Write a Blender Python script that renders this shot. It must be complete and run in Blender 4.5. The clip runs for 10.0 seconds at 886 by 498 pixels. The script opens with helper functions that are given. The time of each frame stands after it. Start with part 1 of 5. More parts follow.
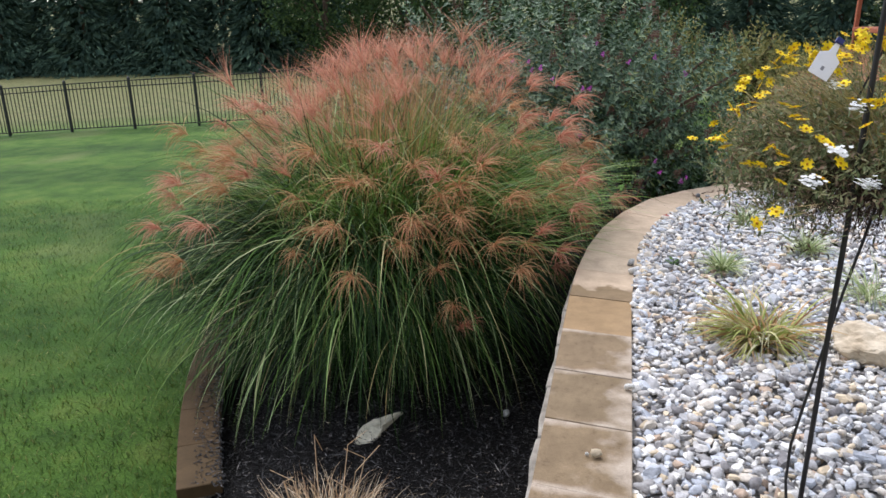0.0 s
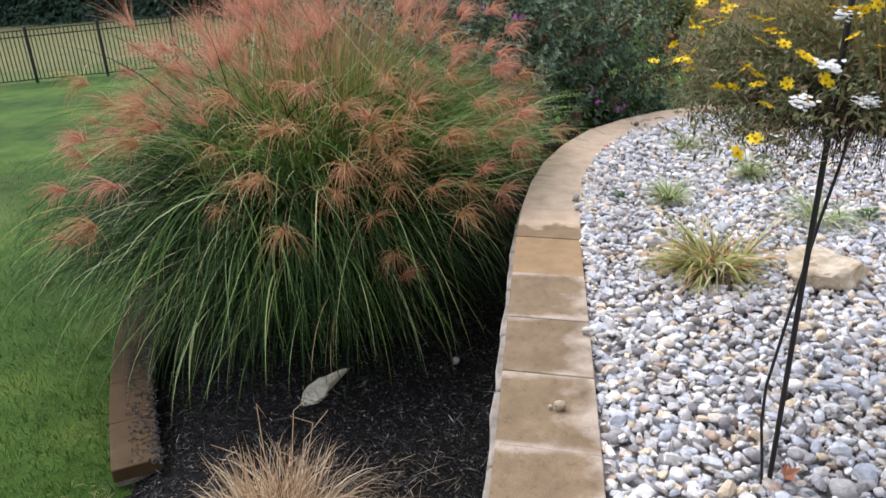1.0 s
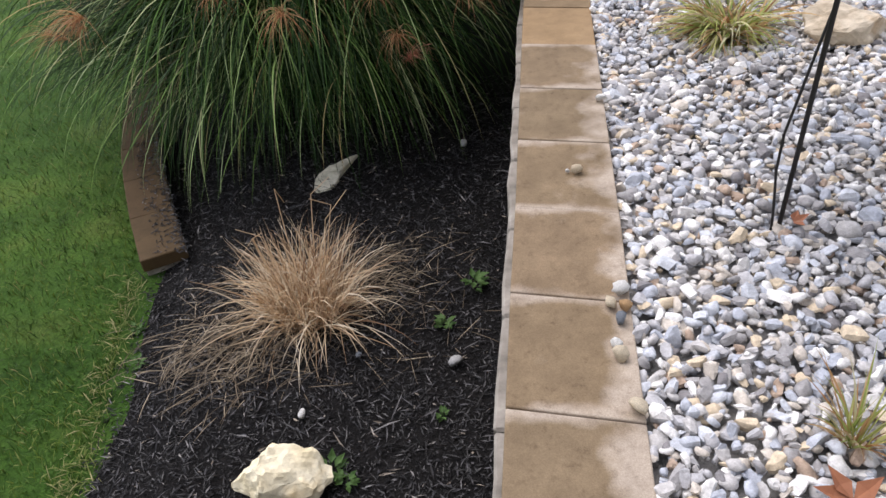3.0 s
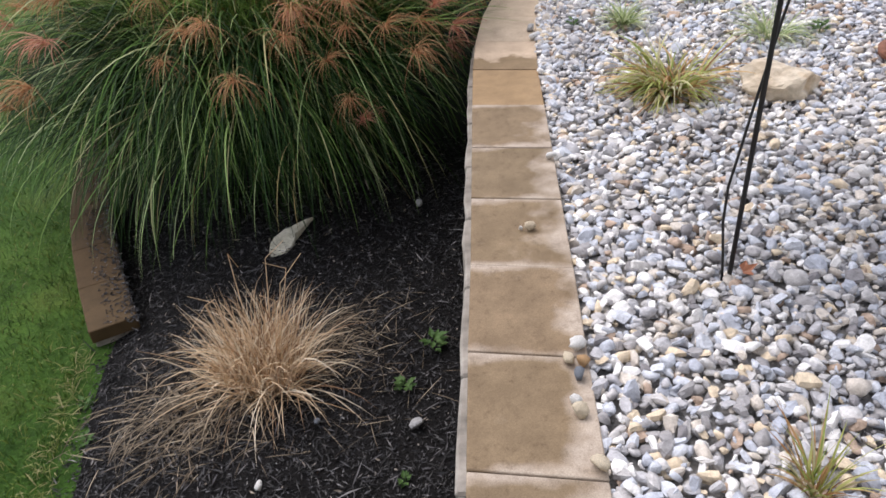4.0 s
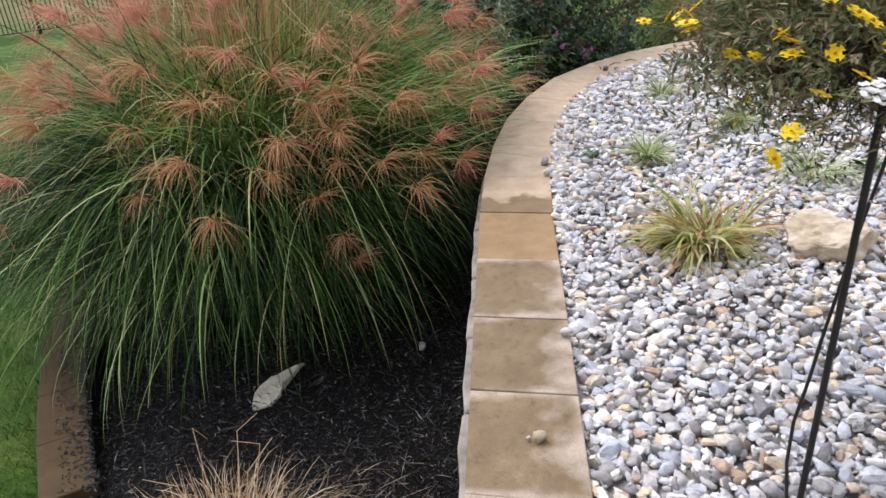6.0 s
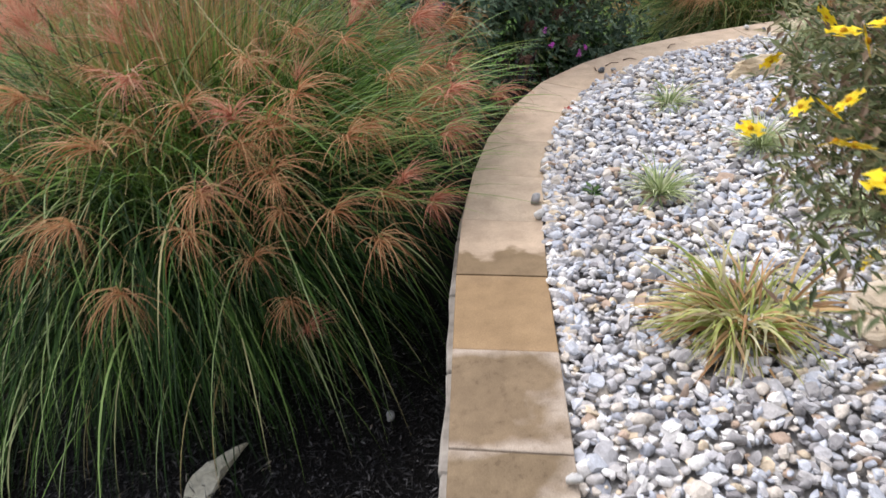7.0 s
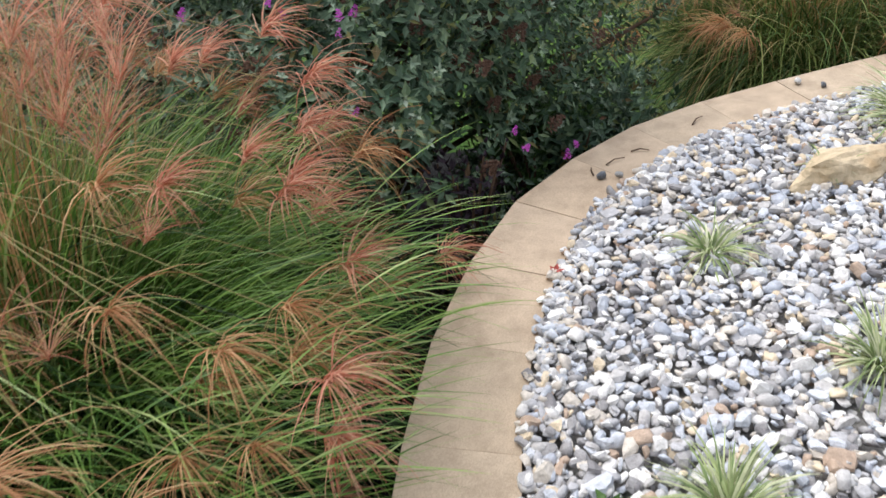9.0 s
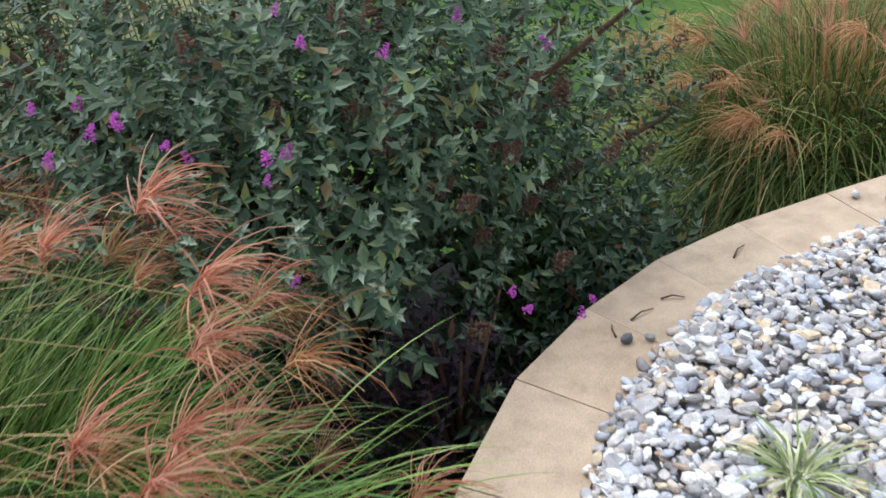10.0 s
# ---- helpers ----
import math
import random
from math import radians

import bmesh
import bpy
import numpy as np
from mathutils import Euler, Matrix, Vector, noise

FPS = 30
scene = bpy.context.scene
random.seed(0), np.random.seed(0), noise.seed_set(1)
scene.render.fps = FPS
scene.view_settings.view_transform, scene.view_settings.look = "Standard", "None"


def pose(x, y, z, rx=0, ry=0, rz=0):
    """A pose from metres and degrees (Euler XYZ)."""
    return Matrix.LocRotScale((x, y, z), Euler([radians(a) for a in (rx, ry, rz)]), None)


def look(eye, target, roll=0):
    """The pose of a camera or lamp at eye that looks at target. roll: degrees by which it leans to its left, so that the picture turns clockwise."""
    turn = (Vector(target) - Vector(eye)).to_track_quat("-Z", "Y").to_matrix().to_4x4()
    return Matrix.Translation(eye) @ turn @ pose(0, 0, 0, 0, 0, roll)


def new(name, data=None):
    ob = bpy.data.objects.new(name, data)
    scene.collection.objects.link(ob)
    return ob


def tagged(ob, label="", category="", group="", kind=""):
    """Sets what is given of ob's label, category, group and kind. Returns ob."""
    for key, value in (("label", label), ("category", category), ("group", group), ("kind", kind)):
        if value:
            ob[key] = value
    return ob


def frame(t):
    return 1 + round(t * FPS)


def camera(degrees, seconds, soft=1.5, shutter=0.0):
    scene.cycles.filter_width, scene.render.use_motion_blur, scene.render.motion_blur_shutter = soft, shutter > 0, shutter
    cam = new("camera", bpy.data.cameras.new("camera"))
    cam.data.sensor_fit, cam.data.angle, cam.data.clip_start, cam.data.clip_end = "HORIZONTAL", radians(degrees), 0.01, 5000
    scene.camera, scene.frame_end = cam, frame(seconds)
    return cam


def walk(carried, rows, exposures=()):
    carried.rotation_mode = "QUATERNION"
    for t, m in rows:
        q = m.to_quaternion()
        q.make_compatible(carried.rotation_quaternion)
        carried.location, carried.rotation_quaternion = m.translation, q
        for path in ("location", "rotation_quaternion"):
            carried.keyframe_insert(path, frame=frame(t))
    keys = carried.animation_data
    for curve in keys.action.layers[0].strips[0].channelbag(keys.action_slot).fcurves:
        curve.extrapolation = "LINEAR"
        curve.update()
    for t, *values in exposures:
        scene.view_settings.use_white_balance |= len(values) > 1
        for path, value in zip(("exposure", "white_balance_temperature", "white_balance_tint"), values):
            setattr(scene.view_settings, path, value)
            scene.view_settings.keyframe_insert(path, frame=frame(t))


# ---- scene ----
cam = camera(61.2, 10.0, shutter=0.2)
PATH = [
    (0, (0.262, 0.122, 1.559), (0.105, 2.009, 0.913), -0.8),
    (0.5, (0.267, 0.231, 1.506), (0.189, 2.108, 0.821), -0.0),
    (1, (0.219, 0.352, 1.507), (0.234, 2.185, 0.708), -2.5),
    (1.2, (0.202, 0.386, 1.485), (0.221, 2.176, 0.594), -3.4),
    (1.5, (0.202, 0.37, 1.441), (0.145, 2.055, 0.364), -5.6),
    (2, (0.177, 0.335, 1.432), (0.1, 1.903, 0.193), -6.1),
    (2.2, (0.165, 0.333, 1.453), (0.105, 1.873, 0.179), -6.3),
    (3.3, (0.131, 0.281, 1.442), (0.138, 1.863, 0.219), -5.1),
    (3.5, (0.159, 0.315, 1.442), (0.178, 1.924, 0.254), -4.6),
    (4, (0.149, 0.299, 1.438), (0.263, 1.94, 0.3), -4.8),
    (4.5, (0.19, 0.347, 1.469), (0.38, 2.093, 0.512), -3.7),
    (5, (0.187, 0.387, 1.498), (0.32, 2.185, 0.633), -5.1),
    (5.5, (0.241, 0.572, 1.483), (0.38, 2.355, 0.586), -4.9),
    (5.7, (0.272, 0.673, 1.489), (0.369, 2.452, 0.581), -5.6),
    (6.8, (0.386, 1.452, 1.469), (0.47, 3.155, 0.424), -3.4),
    (7, (0.428, 1.634, 1.463), (0.55, 3.356, 0.453), -5.0),
    (7.5, (0.494, 2.115, 1.471), (0.595, 3.827, 0.441), -7.5),
    (8, (0.569, 2.62, 1.505), (0.759, 4.36, 0.538), -9.2),
    (8.5, (0.682, 3.063, 1.494), (0.894, 4.814, 0.551), -7.8),
    (9, (0.908, 3.313, 1.537), (1.026, 4.993, 0.46), -8.6),
    (9.5, (0.975, 3.751, 1.536), (1.165, 5.46, 0.515), -7.4),
    (10, (1.078, 4.16, 1.502), (1.254, 5.904, 0.539), -9.2),
]
walk(cam, [(t, look(eye, target, roll)) for t, eye, target, roll in PATH], [(0, 0.94, 6150, 13), (0.6, 1.02, 6200, 14), (2, 0.80, 6350, 16), (3.5, 0.80, 6350, 16), (5, 0.97, 6350, 16), (7.5, 0.90, 6400, 14), (9, 0.99, 6350, 11), (10, 1.04, 6100, 10)])

# ---- world and light: a bright overcast afternoon ----
world = bpy.data.worlds.new("overcast_sky")
scene.world = world
world.use_nodes = True
wn, wl = world.node_tree.nodes, world.node_tree.links
sky = wn.new("ShaderNodeTexSky")
sky.sky_type, sky.sun_disc = "NISHITA", False
sky.sun_elevation, sky.sun_rotation = radians(60), radians(325)
grey = wn.new("ShaderNodeHueSaturation")
grey.inputs["Saturation"].default_value = 0.35
wl.new(sky.outputs["Color"], grey.inputs["Color"])
wl.new(grey.outputs["Color"], wn["Background"].inputs["Color"])
wn["Background"].inputs["Strength"].default_value = 0.15
sun_data = bpy.data.lights.new("sun", "SUN")
sun_data.energy, sun_data.angle, sun_data.color = 1.5, radians(60), (1.0, 0.96, 0.9)
sun = new("sun", sun_data)
SUN_EL, SUN_ROT = radians(60), radians(325)
sun_dir = Vector((math.sin(SUN_ROT) * math.cos(SUN_EL), math.cos(SUN_ROT) * math.cos(SUN_EL), math.sin(SUN_EL)))
sun.matrix_world = Matrix.Translation((0, 0, 12)) @ sun_dir.to_track_quat("Z", "Y").to_matrix().to_4x4()


# ---- materials ----
def material(name, build, rough=0.7, spec=0.3, translucent=0.0):
    """A node material; build(add, link, out) returns the colour socket and perhaps a height socket with its distance."""
    m = bpy.data.materials.new(name)
    m.use_nodes = True
    nodes, links = m.node_tree.nodes, m.node_tree.links
    bsdf, out = nodes["Principled BSDF"], nodes["Material Output"]
    bsdf.inputs["Roughness"].default_value = rough
    bsdf.inputs["Specular IOR Level"].default_value = spec

    def add(kind, **values):
        n = nodes.new("ShaderNode" + kind)
        for key, value in values.items():
            n.inputs[key].default_value = value
        return n

    made = build(add, links.new, nodes)
    colour, height = made[0], made[1] if len(made) > 1 else None
    links.new(colour, bsdf.inputs["Base Color"])
    if height is not None:
        bump = add("Bump", Strength=made[2], Distance=made[3])
        links.new(height, bump.inputs["Height"])
        links.new(bump.outputs["Normal"], bsdf.inputs["Normal"])
    if translucent:
        tr, mix = add("BsdfTranslucent"), add("MixShader")
        links.new(colour, tr.inputs["Color"])
        mix.inputs[0].default_value = translucent
        links.new(bsdf.outputs[0], mix.inputs[1])
        links.new(tr.outputs[0], mix.inputs[2])
        links.new(mix.outputs[0], out.inputs["Surface"])
    return m


def ramp(add, link, socket, stops, constant=False):
    r = add("ValToRGB")
    e = r.color_ramp.elements
    r.color_ramp.interpolation = "CONSTANT" if constant else "LINEAR"
    while len(e) < len(stops):
        e.new(0.5)
    for item, (p, c) in zip(e, stops):
        item.position, item.color = p, (*c, 1)
    link(socket, r.inputs["Fac"])
    return r.outputs["Color"]


def mixed(add, link, fac, a, b, mode="MIX"):
    m = add("MixRGB")
    m.blend_type = mode
    for socket, value in zip(m.inputs, (fac, a, b)):
        if isinstance(value, (int, float)):
            socket.default_value = value
        elif isinstance(value, tuple):
            socket.default_value = (*value, 1)
        else:
            link(value, socket)
    return m.outputs[0]


def noise_of(add, link, scale, detail=4, rough=0.55, coords="Object"):
    c, n = add("TexCoord"), add("TexNoise", Scale=scale, Detail=detail, Roughness=rough)
    link(c.outputs[coords], n.inputs["Vector"])
    return n.outputs["Fac"]


def island_material(name, stops, rough=0.6, spec=0.3, translucent=0.0, mottle=18, amount=0.35, by_object=False, constant=False, relief=0.0):
    """Colour picked piece by piece, with mottling in it."""
    def build(add, link, nodes):
        if by_object:
            pick = add("ObjectInfo").outputs["Random"]
        else:
            pick = add("NewGeometry").outputs["Random Per Island"]
        base = ramp(add, link, pick, stops, constant)
        n = noise_of(add, link, mottle)
        tone = ramp(add, link, n, [(0.25, (1 - amount,) * 3), (0.75, (1 + amount,) * 3)])
        body = mixed(add, link, 1.0, base, tone, "MULTIPLY")
        if relief:
            fine = noise_of(add, link, mottle * 5, 5, 0.7)
            specks = ramp(add, link, fine, [(0.3, (0.82, 0.81, 0.80)), (0.7, (1.12, 1.12, 1.12))])
            return mixed(add, link, 1.0, body, specks, "MULTIPLY"), n, relief, 0.012
        return (body,)
    return material(name, build, rough, spec, translucent)


PEBBLES = [(0.0, (0.492, 0.487, 0.498)), (0.13, (0.589, 0.615, 0.663)), (0.26, (0.353, 0.342, 0.342)), (0.35, (0.728, 0.712, 0.69)), (0.46, (0.471, 0.498, 0.556)), (0.56, (0.856, 0.845, 0.819)),
           (0.67, (0.642, 0.583, 0.508)), (0.76, (0.257, 0.246, 0.251)), (0.80, (0.535, 0.519, 0.508)), (0.90, (0.706, 0.589, 0.428)), (0.96, (0.482, 0.364, 0.278))]
M_PEBBLE = island_material("pebble", PEBBLES, 0.8, 0.25, mottle=42, amount=0.26, constant=True, relief=0.6)
M_PEBBLE_ONE = island_material("pebble_single", PEBBLES, 0.8, 0.25, mottle=2.0, amount=0.26, by_object=True, constant=True, relief=0.3)
M_BLADE = island_material("grass_blade", [(0, (0.012, 0.030, 0.008)), (0.52, (0.021, 0.056, 0.011)), (0.72, (0.058, 0.135, 0.022)), (0.84, (0.21, 0.33, 0.085)), (0.93, (0.48, 0.57, 0.30)), (1, (0.40, 0.29, 0.12))], 0.62, 0.2, 0.12, 3, 0.3)
M_BLADE_OLIVE = island_material("olive_grass_blade", [(0, (0.022, 0.05, 0.012)), (0.4, (0.07, 0.13, 0.03)), (0.8, (0.22, 0.27, 0.075)), (0.92, (0.40, 0.36, 0.16)), (1, (0.42, 0.24, 0.10))], 0.6, 0.2, 0.25, 3, 0.3)
M_PLUME = island_material("grass_plume", [(0, (0.40, 0.13, 0.075)), (0.4, (0.60, 0.25, 0.165)), (0.8, (0.72, 0.40, 0.29)), (1, (0.62, 0.42, 0.24))], 0.6, 0.3, 0.45, 5, 0.25)
M_PLUME_TAN = island_material("faded_plume", [(0, (0.34, 0.14, 0.06)), (0.5, (0.54, 0.27, 0.13)), (1, (0.64, 0.42, 0.22))], 0.6, 0.3, 0.35, 5, 0.25)
M_STEM = island_material("grass_stem", [(0, (0.20, 0.20, 0.07)), (1, (0.38, 0.28, 0.12))], 0.6, 0.3, 0.1, 6, 0.2)
M_BLADE_FRESH = island_material("fresh_grass_blade", [(0, (0.055, 0.13, 0.025)), (0.5, (0.14, 0.27, 0.045)), (0.85, (0.28, 0.42, 0.10)), (1, (0.46, 0.54, 0.24))], 0.45, 0.4, 0.3, 3, 0.3)
M_STRAW_GREY = island_material("weathered_straw", [(0, (0.12, 0.09, 0.06)), (0.6, (0.24, 0.19, 0.13)), (1, (0.46, 0.38, 0.27))], 0.7, 0.25, 0.1, 9, 0.3)
M_STRAW = island_material("straw", [(0, (0.24, 0.14, 0.08)), (0.25, (0.50, 0.34, 0.20)), (0.6, (0.78, 0.61, 0.41)), (1, (0.90, 0.80, 0.62))], 0.6, 0.3, 0.3, 9, 0.25)
M_BUSH = island_material("bush_leaf", [(0, (0.0241, 0.0571, 0.0285)), (0.4, (0.0714, 0.131, 0.0725)), (0.75, (0.154, 0.23, 0.137)), (0.90, (0.241, 0.329, 0.186)), (0.95, (0.209, 0.253, 0.0659)), (1, (0.165, 0.0714, 0.0439))], 0.5, 0.4, 0.2, 9, 0.3)
# paler copy of the bush leaf: silvery light on the shoot tips as colour
M_BUSH_TIP = island_material("lit_young_bush_leaf", [(0, (0.12, 0.18, 0.11)), (0.6, (0.26, 0.34, 0.24)), (1, (0.42, 0.49, 0.38))], 0.65, 0.3, 0.2, 9, 0.2)
M_TWIG = island_material("twig", [(0, (0.05, 0.03, 0.02)), (1, (0.13, 0.08, 0.05))], 0.8, 0.2)
M_MAGENTA = island_material("magenta_petal", [(0, (0.42, 0.05, 0.40)), (1, (0.66, 0.16, 0.62))], 0.6, 0.2, 0.25)
M_SPENT = island_material("spent_flower", [(0, (0.07, 0.04, 0.03)), (1, (0.17, 0.10, 0.07))], 0.8, 0.1)
M_YELLOW = island_material("yellow_petal", [(0, (0.82, 0.58, 0.008)), (1, (0.88, 0.70, 0.02))], 0.55, 0.25, 0.25)
M_ORANGE = island_material("flower_eye", [(0, (0.45, 0.20, 0.01)), (1, (0.55, 0.28, 0.02))], 0.8, 0.1)
M_WHITE = island_material("white_petal", [(0, (0.80, 0.81, 0.80)), (1, (0.88, 0.88, 0.86))], 0.55, 0.25, 0.25, amount=0.1)
M_BASKET_LEAF = island_material("basket_leaf", [(0, (0.0708, 0.0961, 0.0405)), (0.45, (0.172, 0.207, 0.0911)), (0.72, (0.333, 0.324, 0.172)), (0.85, (0.283, 0.202, 0.131)), (1, (0.202, 0.131, 0.0911))], 0.6, 0.3, 0.2)
M_TRAIL = island_material("dry_trailing_stem", [(0, (0.025, 0.016, 0.014)), (0.7, (0.07, 0.045, 0.035)), (1, (0.16, 0.11, 0.07))], 0.8, 0.2)
M_TUFT = island_material("variegated_leaf", [(0, (0.20, 0.28, 0.06)), (0.4, (0.42, 0.44, 0.13)), (0.7, (0.55, 0.52, 0.24)), (0.88, (0.58, 0.55, 0.36)), (1, (0.36, 0.19, 0.08))], 0.55, 0.3, 0.2)
M_TUFT_PALE = island_material("pale_variegated_leaf", [(0, (0.17, 0.25, 0.09)), (0.5, (0.40, 0.46, 0.22)), (1, (0.66, 0.67, 0.45))], 0.55, 0.3, 0.2)
M_TUFT_DRY = island_material("dry_variegated_leaf", [(0, (0.30, 0.15, 0.06)), (1, (0.56, 0.38, 0.18))], 0.6, 0.3, 0.2)
M_WEED = island_material("weed_leaf", [(0, (0.035, 0.09, 0.02)), (1, (0.10, 0.18, 0.05))], 0.55, 0.3, 0.25)
M_LAWN_BLADE = island_material("lawn_blade", [(0, (0.0252, 0.063, 0.009)), (0.5, (0.0576, 0.113, 0.0144)), (0.85, (0.126, 0.171, 0.027)), (0.97, (0.216, 0.234, 0.072)), (1, (0.306, 0.279, 0.117))], 0.6, 0.25, 0.2, 1.6, 0.5)
M_EDGE_GRASS = island_material("dry_lawn_edge", [(0, (0.08, 0.14, 0.025)), (0.5, (0.18, 0.20, 0.06)), (1, (0.38, 0.34, 0.17))], 0.7, 0.2, 0.2, 3, 0.3)
# the pale grey stops paint glints on scattered chips
M_CHIP = island_material("bark_chip", [(0, (0.006, 0.005, 0.005)), (0.5, (0.015, 0.014, 0.014)), (0.8, (0.036, 0.034, 0.034)), (0.91, (0.10, 0.095, 0.10)), (0.975, (0.22, 0.21, 0.205)), (1, (0.36, 0.30, 0.23))], 0.42, 0.5)
M_NEEDLE = island_material("conifer_needle", [(0, (0.035, 0.066, 0.052)), (0.6, (0.075, 0.125, 0.088)), (1, (0.12, 0.18, 0.115))], 0.95, 0.05, 0.1, 0.4, 0.5)
M_TREE_LEAF = island_material("tree_leaf", [(0, (0.025, 0.05, 0.02)), (0.6, (0.05, 0.09, 0.032)), (1, (0.09, 0.13, 0.045))], 0.9, 0.08, 0.2, 0.4, 0.4)
M_SHRUB_LEAF = island_material("shrub_leaf", [(0, (0.102, 0.119, 0.0425)), (0.6, (0.238, 0.238, 0.0765)), (1, (0.374, 0.306, 0.119))], 0.65, 0.25, 0.2, 0.6, 0.4)


def bark_build(add, link, nodes):
    n = noise_of(add, link, 7)
    return ramp(add, link, n, [(0.3, (0.05, 0.035, 0.025)), (0.7, (0.14, 0.10, 0.075))]), n, 0.6, 0.03


M_BARK = material("bark", bark_build, 0.9, 0.15)


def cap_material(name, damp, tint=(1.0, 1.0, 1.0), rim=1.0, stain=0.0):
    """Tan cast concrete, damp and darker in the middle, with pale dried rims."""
    def build(add, link, nodes):
        info = add("ObjectInfo")
        c = add("TexCoord")
        shift = add("VectorMath")
        shift.operation = "ADD"
        link(c.outputs["Object"], shift.inputs[0])
        scale = add("VectorMath")
        scale.operation = "SCALE"
        comb = add("CombineXYZ")
        link(info.outputs["Random"], comb.inputs[0])
        link(info.outputs["Random"], comb.inputs[2])
        link(comb.outputs[0], scale.inputs[0])
        scale.inputs["Scale"].default_value = 37.0
        link(scale.outputs[0], shift.inputs[1])

        def n(scale_, detail, rough):
            t = add("TexNoise", Scale=scale_, Detail=detail, Roughness=rough)
            link(shift.outputs[0], t.inputs["Vector"])
            return t.outputs["Fac"]
        base = ramp(add, link, info.outputs["Random"], [(0.0, (0.38, 0.285, 0.175)), (0.3, (0.40, 0.32, 0.215)), (0.6, (0.36, 0.30, 0.205)), (1.0, (0.42, 0.335, 0.23))])
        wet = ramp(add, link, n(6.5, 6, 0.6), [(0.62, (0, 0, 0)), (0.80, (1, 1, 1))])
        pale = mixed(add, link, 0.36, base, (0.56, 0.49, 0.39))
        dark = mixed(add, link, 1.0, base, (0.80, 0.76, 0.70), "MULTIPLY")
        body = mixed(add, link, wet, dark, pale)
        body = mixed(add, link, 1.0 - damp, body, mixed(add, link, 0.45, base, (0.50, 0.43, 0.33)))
        # dried pale rims along the joints and towards the gravel
        warp = add("MapRange")
        link(n(7, 3, 0.5), warp.inputs["Value"])
        warp.inputs["From Min"].default_value, warp.inputs["From Max"].default_value = 0.3, 0.7
        warp.inputs["To Min"].default_value, warp.inputs["To Max"].default_value = -0.16, 0.16

        def calc(op, a, b_):
            m_ = add("Math")
            m_.operation = op
            for s_, v_ in zip(m_.inputs, (a, b_)):
                if isinstance(v_, (int, float)):
                    s_.default_value = v_
                else:
                    link(v_, s_)
            return m_.outputs[0]

        def length_along(way):
            d_ = add("VectorMath")
            d_.operation = "DOT_PRODUCT"
            link(c.outputs["Object"], d_.inputs[0])
            d_.inputs[1].default_value = way
            return d_.outputs["Value"]
        run, cross = length_along((0.159, 0.987, 0)), length_along((0.987, -0.159, 0))
        along = calc("ABSOLUTE", run, 0)
        e1 = ramp(add, link, calc("ADD", along, calc("MULTIPLY", warp.outputs[0], 0.16)), [(0.170, (0, 0, 0)), (0.208, (1, 1, 1))])
        e2 = ramp(add, link, calc("ADD", cross, calc("MULTIPLY", warp.outputs[0], 0.5)), [(0.075, (0, 0, 0)), (0.165, (1, 1, 1))])
        edge = mixed(add, link, 1.0, e1, e2, "LIGHTEN")
        body = mixed(add, link, calc("MULTIPLY", edge, 0.66 * rim), body, (0.78, 0.71, 0.62))
        body = mixed(add, link, 1.0, body, tint, "MULTIPLY")
        if stain:
            soaked = ramp(add, link, calc("ADD", run, calc("ADD", calc("MULTIPLY", warp.outputs[0], 0.4), 0.5)), [(stain - 0.012, (1, 1, 1)), (stain + 0.02, (0, 0, 0))])
            body = mixed(add, link, soaked, body, mixed(add, link, 1.0, dark, (0.80, 0.77, 0.74), "MULTIPLY"))
        big = ramp(add, link, n(9, 4, 0.6), [(0.3, (0.80, 0.785, 0.77)), (0.7, (1.12, 1.12, 1.12))])
        dirt = ramp(add, link, n(34, 5, 0.7), [(0.30, (0.72, 0.70, 0.68)), (0.46, (1.0, 1.0, 1.0)), (0.75, (1.06, 1.06, 1.06))])
        big = mixed(add, link, 0.15 + 0.85 * damp, big, mixed(add, link, 1.0, big, dirt, "MULTIPLY"))
        grit_n = n(240, 3, 0.7)
        grit = ramp(add, link, grit_n, [(0.3, (0.78, 0.77, 0.76)), (0.7, (1.14, 1.14, 1.14))])
        body = mixed(add, link, 1.0, mixed(add, link, 1.0, body, big, "MULTIPLY"), grit, "MULTIPLY")
        return body, grit_n, 0.35, 0.002
    return material(name, build, 0.82, 0.25)


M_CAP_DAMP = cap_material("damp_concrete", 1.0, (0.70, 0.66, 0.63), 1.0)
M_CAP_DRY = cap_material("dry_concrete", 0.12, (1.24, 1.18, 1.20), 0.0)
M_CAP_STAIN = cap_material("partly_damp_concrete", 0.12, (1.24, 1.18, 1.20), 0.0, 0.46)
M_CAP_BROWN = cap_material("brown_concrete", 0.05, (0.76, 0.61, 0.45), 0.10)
# the edging's tint is darkened for the shade of the overhanging grass
M_EDGING = cap_material("shade_dark_brown_concrete", 0.7, (0.31, 0.25, 0.18), 0.0)


def block_build(add, link, nodes):
    n = noise_of(add, link, 14, 6, 0.65)
    big = noise_of(add, link, 3)
    c = ramp(add, link, big, [(0.3, (0.26, 0.235, 0.20)), (0.7, (0.38, 0.35, 0.31))])
    g = ramp(add, link, n, [(0.3, (0.6, 0.6, 0.6)), (0.7, (1.15, 1.15, 1.15))])
    return mixed(add, link, 1.0, c, g, "MULTIPLY"), n, 0.8, 0.015


M_BLOCK = material("split_face_block", block_build, 0.9, 0.2)


